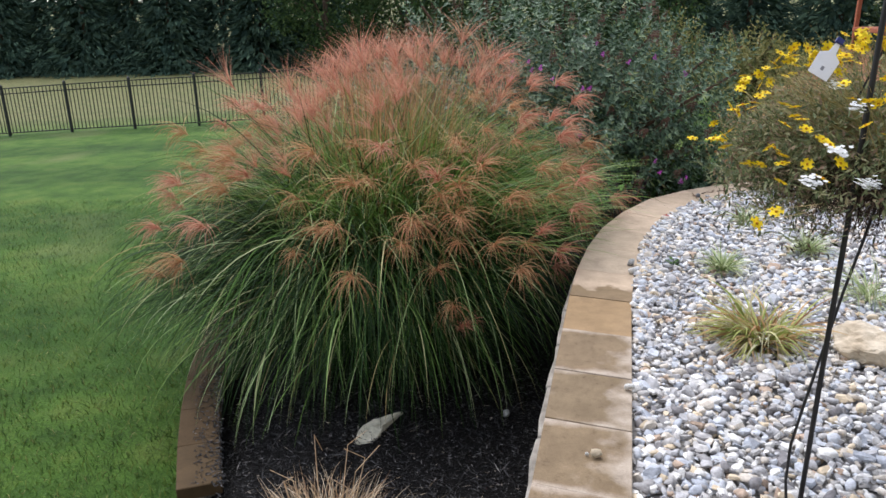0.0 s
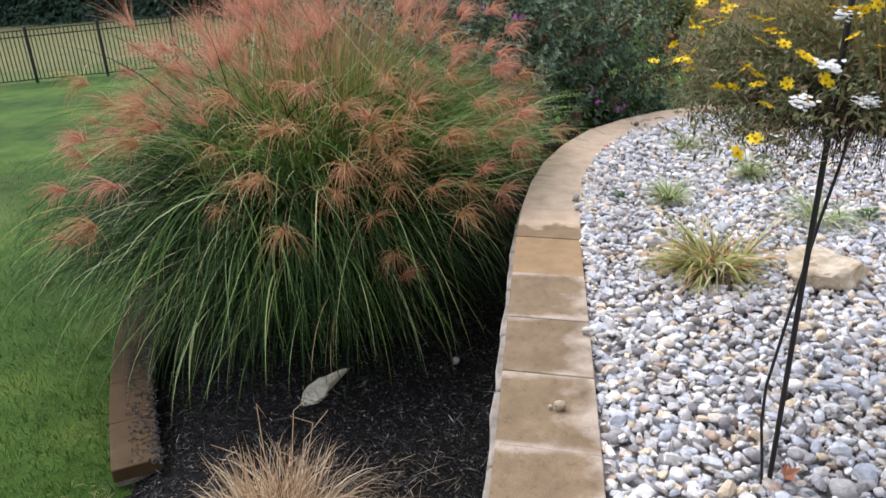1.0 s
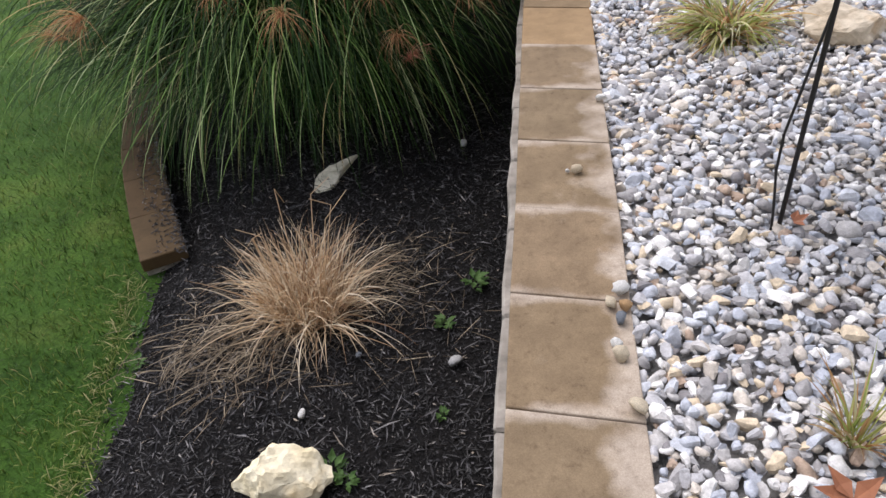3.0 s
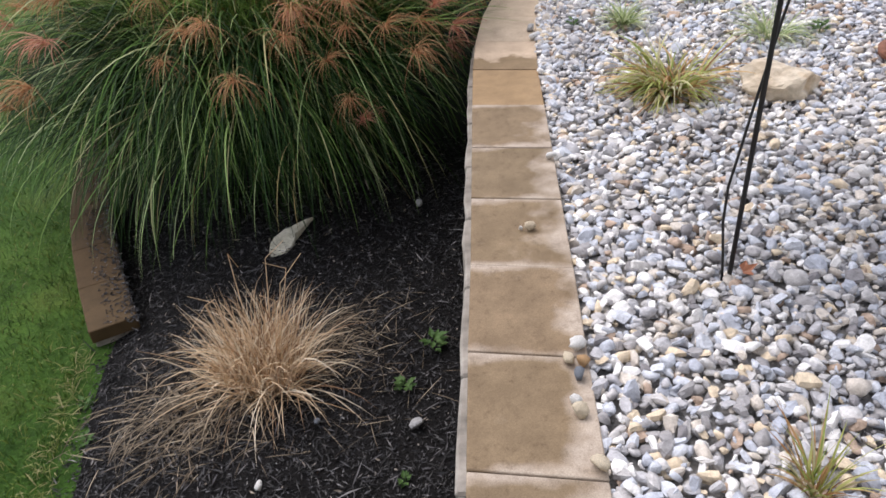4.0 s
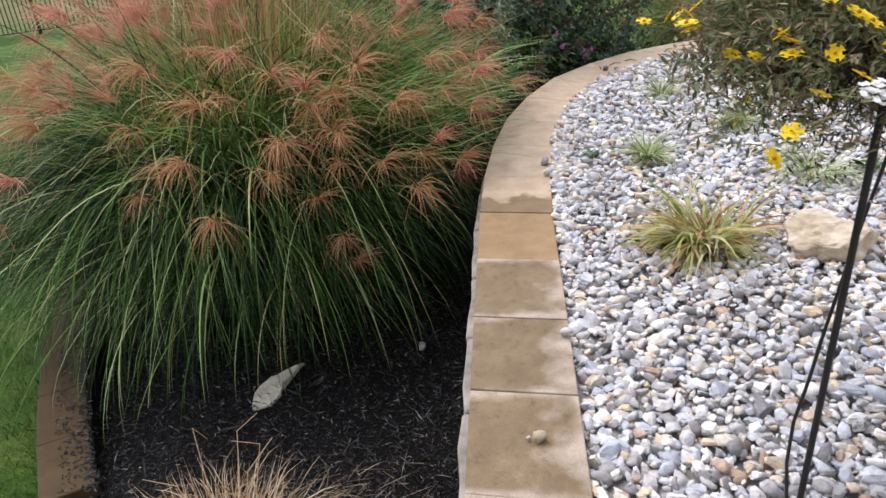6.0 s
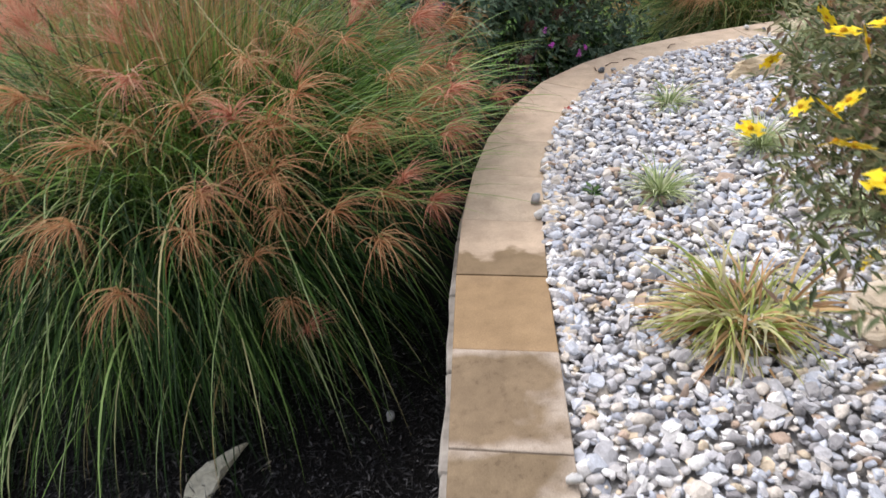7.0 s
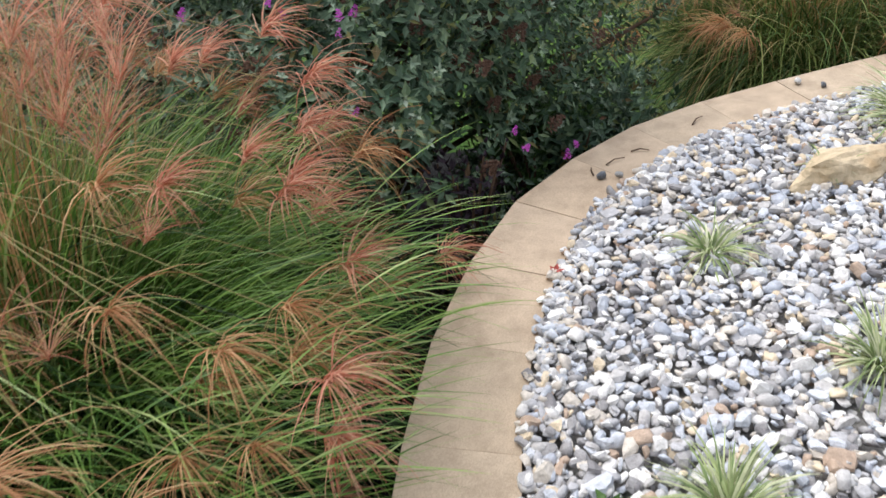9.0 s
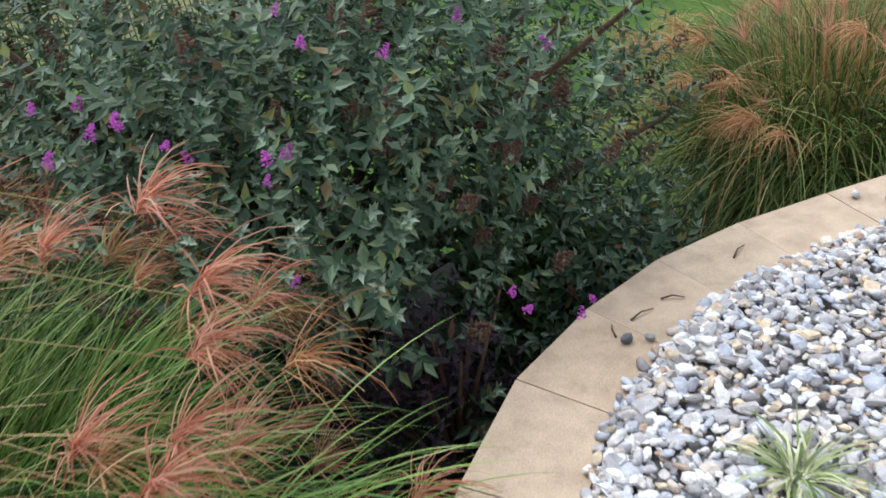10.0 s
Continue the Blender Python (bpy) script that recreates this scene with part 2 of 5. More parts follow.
def mulch_build(add, link, nodes):
    n = noise_of(add, link, 55, 6, 0.7)
    big = noise_of(add, link, 2.5)
    c = ramp(add, link, n, [(0.32, (0.004, 0.004, 0.004)), (0.55, (0.013, 0.012, 0.012)), (0.78, (0.045, 0.041, 0.040))])
    g = ramp(add, link, big, [(0.3, (0.75, 0.75, 0.75)), (0.7, (1.3, 1.25, 1.2))])
    return mixed(add, link, 1.0, c, g, "MULTIPLY"), n, 1.0, 0.035


M_MULCH = material("dark_bark_mulch", mulch_build, 0.9, 0.2)


def lawn_build(add, link, nodes):
    big, mid, fine = noise_of(add, link, 0.35, 3), noise_of(add, link, 2.2, 4), noise_of(add, link, 60, 4, 0.7)
    c = ramp(add, link, mid, [(0.25, (0.032, 0.08, 0.012)), (0.5, (0.066, 0.14, 0.022)), (0.75, (0.125, 0.185, 0.04))])
    dry = ramp(add, link, big, [(0.58, (0, 0, 0)), (0.72, (1, 1, 1))])
    c = mixed(add, link, dry, c, (0.135, 0.175, 0.06))
    g = ramp(add, link, fine, [(0.3, (0.42, 0.45, 0.4)), (0.7, (1.3, 1.27, 1.2))])
    # broad mowing stripes
    stripe_pos, stripe_sep = add("NewGeometry"), add("SeparateXYZ")
    link(stripe_pos.outputs["Position"], stripe_sep.inputs[0])
    turn = add("Math")
    turn.operation = "MULTIPLY_ADD"
    link(stripe_sep.outputs["Y"], turn.inputs[0])
    turn.inputs[1].default_value, turn.inputs[2].default_value = 1.85, 0.0
    wave = add("Math")
    wave.operation = "SINE"
    link(turn.outputs[0], wave.inputs[0])
    half = add("MapRange")
    half.inputs["From Min"].default_value = -1.0
    link(wave.outputs[0], half.inputs["Value"])
    c = mixed(add, link, 1.0, c, ramp(add, link, half.outputs["Result"], [(0.25, (0.76, 0.82, 0.76)), (0.75, (1.2, 1.14, 1.14))]), "MULTIPLY")
    # beyond the garden the mown lawn gives way to a dry field
    pos, sep = add("NewGeometry"), add("SeparateXYZ")
    link(pos.outputs["Position"], sep.inputs[0])
    step = add("MapRange")
    step.inputs["From Min"].default_value, step.inputs["From Max"].default_value = 20.0, 24.0
    link(sep.outputs["Y"], step.inputs["Value"])
    field = ramp(add, link, mid, [(0.3, (0.15, 0.17, 0.07)), (0.7, (0.24, 0.225, 0.11))])
    c = mixed(add, link, step.outputs["Result"], c, field)
    return mixed(add, link, 1.0, c, g, "MULTIPLY"), fine, 0.8, 0.03


M_LAWN = material("lawn", lawn_build, 0.85, 0.15)


def soil_build(add, link, nodes):
    n = noise_of(add, link, 40, 5)
    return ramp(add, link, n, [(0.3, (0.20, 0.19, 0.18)), (0.7, (0.38, 0.37, 0.35))]), n, 0.8, 0.02


M_SOIL = material("grit_under_gravel", soil_build, 0.9, 0.2)


def rock_material(name, a, b, c, rough=0.8):
    def build(add, link, nodes):
        n, big = noise_of(add, link, 22, 7, 0.65), noise_of(add, link, 5, 3)
        col = ramp(add, link, big, [(0.3, a), (0.55, b), (0.75, c)])
        g = ramp(add, link, n, [(0.3, (0.7, 0.69, 0.67)), (0.7, (1.15, 1.15, 1.15))])
        return mixed(add, link, 1.0, col, g, "MULTIPLY"), n, 0.7, 0.012
    return material(name, build, rough, 0.25)


M_ROCK = rock_material("cream_rock", (0.50, 0.40, 0.28), (0.62, 0.54, 0.42), (0.44, 0.29, 0.15))
M_ROCK_TAN = rock_material("tan_rock", (0.58, 0.45, 0.28), (0.66, 0.54, 0.37), (0.46, 0.30, 0.15))
M_ROCK_YELLOW = rock_material("yellow_rock", (0.84, 0.72, 0.46), (0.86, 0.79, 0.60), (0.70, 0.52, 0.25))
M_ROCK_GREY = rock_material("grey_green_stone", (0.62, 0.60, 0.47), (0.74, 0.71, 0.58), (0.50, 0.46, 0.33))
M_TERRACOTTA = rock_material("terracotta", (0.20, 0.085, 0.05), (0.24, 0.11, 0.07), (0.16, 0.07, 0.05), 0.75)
M_REDWOOD = rock_material("red_stained_wood", (0.34, 0.10, 0.05), (0.40, 0.13, 0.07), (0.28, 0.08, 0.04))
M_COCO = rock_material("coco_fibre", (0.09, 0.055, 0.03), (0.13, 0.08, 0.045), (0.06, 0.04, 0.025), 0.95)


def plain(name, colour, rough, spec=0.4, wear=0.2, scale=30):
    def build(add, link, nodes):
        n = noise_of(add, link, scale)
        lo, hi = tuple(v * (1 - wear) for v in colour), tuple(v * (1 + wear) for v in colour)
        return ramp(add, link, n, [(0.3, lo), (0.7, hi)]), n, 0.15, 0.002
    return material(name, build, rough, spec)


M_BLACK_METAL = plain("black_painted_steel", (0.012, 0.011, 0.011), 0.5)
M_FENCE = plain("black_fence_paint", (0.012, 0.013, 0.013), 0.5)
M_LABEL = island_material("white_plastic", [(0, (0.86, 0.86, 0.88)), (1, (0.88, 0.88, 0.90))], 0.4, 0.4, 0.5, 30, 0.03)
M_SIDING = plain("beige_siding", (0.40, 0.37, 0.32), 0.7, 0.25, 0.06, 3)
M_BLUE = plain("blue_plastic", (0.02, 0.025, 0.12), 0.4)
M_TEAL = plain("teal_panel", (0.05, 0.16, 0.17), 0.5)
M_LEAF_DRY = plain("fallen_orange_leaf", (0.30, 0.12, 0.06), 0.7)
M_RED = plain("red_petal", (0.34, 0.06, 0.045), 0.6)
M_INK = plain("grey_print", (0.25, 0.25, 0.27), 0.6)


# near-black purple that holds the shade of the bush's lower part
M_BUSH_SHADE = island_material("shade_purple_leaf", [(0, (0.018, 0.010, 0.016)), (1, (0.05, 0.03, 0.045))], 0.5, 0.3, 0.1)

# ---- builders ----
rng = np.random.default_rng(7)


def mesh_of(name, verts, faces, mat, smooth=False):
    """A mesh from number arrays: all faces have the same number of corners."""
    verts, faces = np.asarray(verts, dtype=np.float32).reshape(-1, 3), np.asarray(faces, dtype=np.int32)
    me = bpy.data.meshes.new(name)
    n, k = faces.shape
    me.vertices.add(len(verts))
    me.vertices.foreach_set("co", verts.ravel())
    me.loops.add(n * k)
    me.loops.foreach_set("vertex_index", faces.ravel())
    me.polygons.add(n)
    me.polygons.foreach_set("loop_start", np.arange(0, n * k, k, dtype=np.int32))
    me.polygons.foreach_set("use_smooth", np.broadcast_to(smooth, n).astype(bool))
    me.update(calc_edges=True)
    me.validate()
    me.materials.append(mat)
    return me


def child(name, me, parent, m=None, label="", kind=""):
    ob = new(name, me)
    ob.parent = parent
    if m is not None:
        ob.matrix_basis = m
    return tagged(ob, label, "", "", kind)


def thing(name, at, label, category, group="", kind="", turn=0.0, size=1.0):
    ob = new(name)
    ob.empty_display_size = 0.1
    ob.matrix_basis = pose(*at, 0, 0, turn) @ Matrix.Scale(size, 4)
    return tagged(ob, label, category, group, kind)


def bm_mesh(name, bm, mat, smooth=False):
    me = bpy.data.meshes.new(name)
    bmesh.ops.recalc_face_normals(bm, faces=bm.faces)
    for f in bm.faces:
        f.smooth = smooth
    bm.to_mesh(me)
    bm.free()
    me.materials.append(mat)
    return me


def part(name, bm, mat, parent, label="", smooth=False):
    return child(name, bm_mesh(name, bm, mat, smooth), parent, None, label)


def tube(points, radius, sides=8, tip=1.0):
    """A bmesh tube along points; the radius runs to radius * tip at the end."""
    bm = bmesh.new()
    pts = [Vector(p) for p in points]
    rings = []
    for i, p in enumerate(pts):
        d = (pts[min(i + 1, len(pts) - 1)] - pts[max(i - 1, 0)]).normalized()
        u = d.orthogonal().normalized() if not rings else (u - d * u.dot(d)).normalized()
        v = d.cross(u)
        r = radius * (1 + (tip - 1) * i / (len(pts) - 1))
        rings.append([bm.verts.new(p + r * (math.cos(a) * u + math.sin(a) * v)) for a in np.arange(sides) * 2 * math.pi / sides])
    for a, b in zip(rings, rings[1:]):
        for i in range(sides):
            bm.faces.new((a[i], a[(i + 1) % sides], b[(i + 1) % sides], b[i]))
    bm.faces.new(rings[0][::-1])
    bm.faces.new(rings[-1])
    return bm


def lathe(profile, sides=24):
    """A bmesh turned round z from (radius, height) pairs, closed at both ends."""
    bm = bmesh.new()
    rings = [[bm.verts.new((r * math.cos(a), r * math.sin(a), z)) for a in np.arange(sides) * 2 * math.pi / sides] for r, z in profile]
    for a, b in zip(rings, rings[1:]):
        for i in range(sides):
            bm.faces.new((a[i], a[(i + 1) % sides], b[(i + 1) % sides], b[i]))
    bm.faces.new(rings[0][::-1])
    bm.faces.new(rings[-1])
    return bm


def box_bm(lo, hi, bevel=0.0):
    bm = bmesh.new()
    bmesh.ops.create_cube(bm, size=1)
    lo, hi = Vector(lo), Vector(hi)
    for v in bm.verts:
        v.co = Vector(((v.co[i] + 0.5) * (hi[i] - lo[i]) + lo[i]) for i in range(3))
    if bevel:
        bmesh.ops.bevel(bm, geom=bm.edges[:], offset=bevel, segments=2, affect="EDGES", profile=0.6)
    return bm


def ribbons(base, az, th0, th1, length, width, k=8, power=1.0, twist=0.6, tip=0.05):
    """Narrow leaves that rise from base at th0 from the vertical and bend over to th1 (degrees), towards the azimuth az."""
    n = len(base)
    s = np.linspace(0, 1, k + 1)
    th = np.radians(th0[:, None] + (th1 - th0)[:, None] * s[None] ** power)
    mid = (th[:, 1:] + th[:, :-1]) / 2
    step = (length / k)[:, None]
    r = np.concatenate([np.zeros((n, 1)), np.cumsum(np.sin(mid) * step, 1)], 1)
    z = np.concatenate([np.zeros((n, 1)), np.cumsum(np.cos(mid) * step, 1)], 1)
    ca, sa = np.cos(az)[:, None], np.sin(az)[:, None]
    wob = rng.normal(0, 0.03, n)[:, None] * length[:, None] * s[None] ** 2
    pos = np.stack([base[:, :1] + r * ca - wob * sa, base[:, 1:2] + r * sa + wob * ca, base[:, 2:] + z], -1)
    perp = np.stack([-sa + 0 * r, ca + 0 * r, 0 * r], -1)
    norm = np.stack([np.cos(th) * ca, np.cos(th) * sa, -np.sin(th)], -1)
    a = rng.uniform(-twist, twist, n)[:, None, None] * 1.5
    side = np.cos(a) * perp + np.sin(a) * norm
    prof = np.minimum(1, 0.45 + 2.2 * s) * np.clip(1.02 - s ** 2.5, tip, 1)
    w = width[:, None, None] * prof[None, :, None] / 2
    verts = np.stack([pos - side * w, pos + side * w], 2)
    i0 = (np.arange(n)[:, None] * (k + 1) + np.arange(k)[None]) * 2
    faces = np.stack([i0, i0 + 1, i0 + 3, i0 + 2], -1).reshape(-1, 4)
    return verts.reshape(-1, 3), faces, pos[:, -1]


def leaves(base, way, up, length, width, fold=0.25):
    """Pointed leaves, folded along the middle: base points, directions, rough up directions."""
    way = way / np.linalg.norm(way, axis=1, keepdims=True)
    side = np.cross(way, up)
    side /= np.linalg.norm(side, axis=1, keepdims=True) + 1e-9
    nrm = np.cross(side, way)
    L, W = length[:, None], width[:, None]
    mid = base + way * L * 0.45 - nrm * W * fold
    v = np.stack([base, base + way * L * 0.4 - side * W / 2, mid, base + way * L * 0.4 + side * W / 2, base + way * L - nrm * L * 0.12], 1)
    i = np.arange(len(base))[:, None, None] * 5
    f = np.array([[0, 1, 2], [0, 2, 3], [1, 4, 2], [2, 4, 3]])[None] + i
    return v.reshape(-1, 3), f.reshape(-1, 3)


def joined(sets):
    vs, fs, o = [], [], 0
    for v, f in sets:
        vs.append(v), fs.append(f + o)
        o += len(v)
    return np.concatenate(vs), np.concatenate(fs)


def sphere_arrays(level):
    bm = bmesh.new()
    bmesh.ops.create_icosphere(bm, subdivisions=level, radius=1)
    v = np.array([x.co[:] for x in bm.verts])
    f = np.array([[y.index for y in x.verts] for x in bm.faces])
    bm.free()
    return v, f


def pebble_ball():
    """A light ball of 48 triangles."""
    bm = bmesh.new()
    bmesh.ops.create_cube(bm, size=2)
    bmesh.ops.subdivide_edges(bm, edges=bm.edges[:], cuts=1, use_grid_fill=True)
    bmesh.ops.triangulate(bm, faces=bm.faces[:])
    v = np.array([x.co[:] for x in bm.verts])
    f = np.array([[y.index for y in x.verts] for x in bm.faces])
    bm.free()
    return v / np.linalg.norm(v, axis=1, keepdims=True), f


def rocky(name, size, mat, seed, cuts=13, level=4, rough=0.13):
    """A broken rock: a ball cut flat by random planes, then roughened."""
    r = np.random.default_rng(seed)
    v, f = sphere_arrays(level)
    d = r.normal(size=(cuts, 3))
    d /= np.linalg.norm(d, axis=1, keepdims=True)
    for n, h in zip(d, r.uniform(0.48, 0.86, cuts)):
        over = np.maximum(v @ n - h, 0)
        v = v - over[:, None] * n
    bump = np.array([noise.fractal(Vector(p * 2.2 + seed), 1.0, 2.0, 4) + 0.5 * noise.ridged_multi_fractal(Vector(p * 4 + seed), 1.0, 2.0, 3, 0.9, 2.0) for p in v])
    v = v * (1 + rough * bump)[:, None] * np.array(size) / 2
    return mesh_of(name, v, f, mat, False)


def smoothstep(a, b, x):
    t = np.clip((x - a) / (b - a), 0, 1)
    return t * t * (3 - 2 * t)


# ---- ground ----
def ground_z(x, y):
    """The lawn falls gently away to the fence, and the field beyond is flatter."""
    x, y = np.asarray(x, float), np.asarray(y, float)
    fall = -1.12 - 0.039 * np.clip(y - 3.5, 0, 16.5) - 0.020 * np.clip(y - 20, 0, 60)
    return fall + 0.055 * np.clip(x + 8, -40, 10) * smoothstep(5, 20, y) * (1 - 0.7 * smoothstep(21, 38, y)) + 0.02 * np.sin(x * 0.8 + 1) * np.sin(y * 0.6)


axis = np.concatenate([-np.geomspace(900, 14, 18), np.arange(-12, 12.1, 0.5), np.geomspace(14, 900, 18)])
gx, gy = np.meshgrid(axis, axis + 6, indexing="ij")
n_ax = len(axis)
gi = np.arange(n_ax * n_ax).reshape(n_ax, n_ax)
ground_faces = np.stack([gi[:-1, :-1], gi[1:, :-1], gi[1:, 1:], gi[:-1, 1:]], -1).reshape(-1, 4)
ground = tagged(new("ground", mesh_of("ground", np.stack([gx, gy, ground_z(gx, gy)], -1), ground_faces, M_LAWN, True)),
                "mown green lawn running down to a dry field", "lawn", "", "structure")

# ---- the retaining wall: outer edge of its cap, from behind the camera round the bend ----
STEP = Vector((0.156, 0.988)) * 0.412
FIRST = Vector((0.240, 1.452))
OUTER = [FIRST + STEP * i for i in range(-13, 0)] + [Vector(p) for p in (
    (0.240, 1.452), (0.303, 1.857), (0.371, 2.265), (0.436, 2.685), (0.498, 3.085), (0.563, 3.507), (0.631, 3.940),
    (0.71, 4.35), (0.82, 4.78), (0.96, 5.19), (1.163, 5.595), (1.42, 5.966), (1.75, 6.245), (2.10, 6.455), (2.50, 6.59), (2.93, 6.67),
    (3.37, 6.735), (3.81, 6.78), (4.26, 6.80), (4.71, 6.82), (5.16, 6.82), (5.61, 6.815), (6.06, 6.80), (6.51, 6.77), (6.96, 6.745), (7.41, 6.725), (7.86, 6.70), (8.31, 6.67), (9.0, 6.62))]
OPEN_JOINTS = set(range(20)) | {23, 24, 28, 31, 34, 37, 40}
CAP_W, CAP_H = 0.33, 0.09


def edge_normals(line):
    out = []
    for i, p in enumerate(line):
        d = (line[min(i + 1, len(line) - 1)] - line[max(i - 1, 0)]).normalized()
        out.append(Vector((d.y, -d.x)))
    return out


NORMALS = edge_normals(OUTER)
INNER = [p + n * CAP_W + Vector((n.y, -n.x)) * 0.036 for p, n in zip(OUTER, NORMALS)]


def slab(corners, z0, z1, gap=0.002, bevel=0.006, cuts=0, rough=0.0, seed=0):
    """A slab over four plan corners (outer a, outer b, inner b, inner a), shrunk by half a joint, with softened edges."""
    c = sum(corners, Vector((0, 0))) / 4
    pts = [p + (c - p).normalized() * gap for p in corners]
    bm = bmesh.new()
    lo, hi = [bm.verts.new((*p, z0)) for p in pts], [bm.verts.new((*p, z1)) for p in pts]
    bm.faces.new(hi), bm.faces.new(lo[::-1])
    for i in range(4):
        bm.faces.new((lo[i], lo[(i + 1) % 4], hi[(i + 1) % 4], hi[i]))
    bmesh.ops.bevel(bm, geom=bm.edges[:], offset=bevel, segments=2 if z1 > -0.05 else 1, affect="EDGES", profile=0.5)
    if cuts:
        bmesh.ops.subdivide_edges(bm, edges=bm.edges[:], cuts=cuts, use_grid_fill=True)
        for v in bm.verts:
            q = Vector((v.co.x * 9 + seed, v.co.y * 9, v.co.z * 9))
            v.co += Vector((noise.noise(q), noise.noise(q + Vector((9, 3, 1))), 0)) * rough
    return bm


wall = thing("retaining_wall", (0, 0, 0), "curved retaining wall of tan concrete blocks with flat caps", "wall", "", "structure")


def piece(name, bm, mat, parent, at, label=""):
    """A piece whose mesh is moved so that its own origin lies at its middle."""
    bmesh.ops.translate(bm, verts=bm.verts, vec=-Vector(at))
    ob = part(name, bm, mat, parent, label)
    ob.location = at
    return ob


for i in range(len(OUTER) - 1):
    quad = [OUTER[i], OUTER[i + 1], INNER[i + 1], INNER[i]]
    mid = sum(quad, Vector((0, 0))) / 4
    lift = 0.002 * ((i * 7) % 3 - 1)
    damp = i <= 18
    length = (OUTER[i + 1] - OUTER[i]).length
    near_gap, far_gap = [(0.0016 if k < 20 else 0.0022) / length if k in OPEN_JOINTS else 0.0002 for k in (i, i + 1)]
    quad = [OUTER[i].lerp(OUTER[i + 1], near_gap), OUTER[i].lerp(OUTER[i + 1], 1 - far_gap), INNER[i].lerp(INNER[i + 1], 1 - far_gap), INNER[i].lerp(INNER[i + 1], near_gap)]
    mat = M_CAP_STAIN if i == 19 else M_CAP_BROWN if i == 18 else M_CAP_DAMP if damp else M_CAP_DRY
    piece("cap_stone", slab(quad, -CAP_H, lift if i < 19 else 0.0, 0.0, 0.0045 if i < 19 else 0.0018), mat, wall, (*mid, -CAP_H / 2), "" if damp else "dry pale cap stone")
COURSES, COURSE_H = 7, 0.15
for i in range(len(OUTER) - 2):
    for c in range(COURSES):
        f = 0.5 if c % 2 else 0.0
        a, b = OUTER[i].lerp(OUTER[i + 1], f), OUTER[i + 1].lerp(OUTER[i + 2], f)
        na, nb = NORMALS[i], NORMALS[i + 1]
        back = -0.032 + 0.002 * c
        z1 = -CAP_H - 0.003 - COURSE_H * c
        quad = [a + na * back, b + nb * back, b + nb * (back + 0.2), a + na * (back + 0.2)]
        mid = sum(quad, Vector((0, 0))) / 4
        piece("wall_block", slab(quad, z1 - COURSE_H + 0.003, z1, 0.003, 0.008, 2 if 9 < i < 21 and c < 2 else 0, 0.014, i * 3 + c), M_BLOCK, wall, (*mid, z1 - 0.075))

# ---- gravel bed behind the wall ----
GRAVEL_Z = -0.035


def gravel_z(x, y):
    return GRAVEL_Z + 0.012 * np.sin(np.asarray(x) * 2.1 + 0.4) * np.sin(np.asarray(y) * 1.7) + 0.024 * smoothstep(3.4, 4.8, np.asarray(y, float))


bed_line = [p - n * 0.03 for p, n in zip(INNER, NORMALS)]
bed_pts = [Vector((*p, 0)) for p in bed_line] + [Vector((9.0, -4.0, 0)), Vector((-0.3, -4.0, 0))]
bm = bmesh.new()
top = [bm.verts.new((p.x, p.y, GRAVEL_Z - 0.015)) for p in bed_pts]
low = [bm.verts.new((p.x, p.y, -1.3)) for p in bed_pts]
bm.faces.new(top[::-1])
for i in range(len(top)):
    j = (i + 1) % len(top)
    bm.faces.new((top[i], top[j], low[j], low[i]))
bmesh.ops.triangulate(bm, faces=bm.faces[:])
gravel_bed = tagged(new("gravel_bed", bm_mesh("gravel_bed", bm, M_SOIL)), "raised bed of grey and white river pebbles", "gravel", "", "structure")


def near_path(x, y):
    """The part of the bed beside the wall, which opens towards the bend."""
    return x < 0.95 + 0.76 * (y - 0.6)


def inside_bed(x, y, margin=0.0):
    """True where a plan point lies on the gravel side of the cap."""
    ok = np.ones(len(x), bool)
    best = np.full(len(x), 1e9)
    side = np.zeros(len(x))
    for p, q in zip(INNER, INNER[1:]):
        d = q - p
        L2 = d.length_squared
        t = np.clip(((x - p.x) * d.x + (y - p.y) * d.y) / L2, 0, 1)
        dx, dy = x - (p.x + t * d.x), y - (p.y + t * d.y)
        dist = np.hypot(dx, dy)
        s = (dx * d.y - dy * d.x) / math.sqrt(L2)
        near = dist < best
        best = np.where(near, dist, best)
        side = np.where(near, s, side)
    return ok & (side > 0) & (best > margin), best


def scatter(x0, x1, y0, y1, step):
    xs, ys = np.meshgrid(np.arange(x0, x1, step), np.arange(y0, y1, step * 0.87), indexing="ij")
    xs = xs + (np.arange(xs.shape[1]) % 2)[None] * step / 2
    x, y = xs.ravel() + rng.uniform(-0.42, 0.42, xs.size) * step, ys.ravel() + rng.uniform(-0.42, 0.42, xs.size) * step
    return x, y


def rotations(n):
    """Random turns, mostly lying flat."""
    a, t, d = rng.uniform(0, 2 * np.pi, n), rng.normal(0, 0.55, n), rng.uniform(0, 2 * np.pi, n)
    ca, sa, z, o = np.cos(a), np.sin(a), np.zeros(n), np.ones(n)
    flat = np.stack([np.stack([ca, -sa, z], -1), np.stack([sa, ca, z], -1), np.stack([z, z, o], -1)], 1)
    ct, st = np.cos(t), np.sin(t)
    tip = np.stack([np.stack([o, z, z], -1), np.stack([z, ct, -st], -1), np.stack([z, st, ct], -1)], 1)
    cd, sd = np.cos(d), np.sin(d)
    spin = np.stack([np.stack([cd, -sd, z], -1), np.stack([sd, cd, z], -1), np.stack([z, z, o], -1)], 1)
    return spin @ tip @ flat


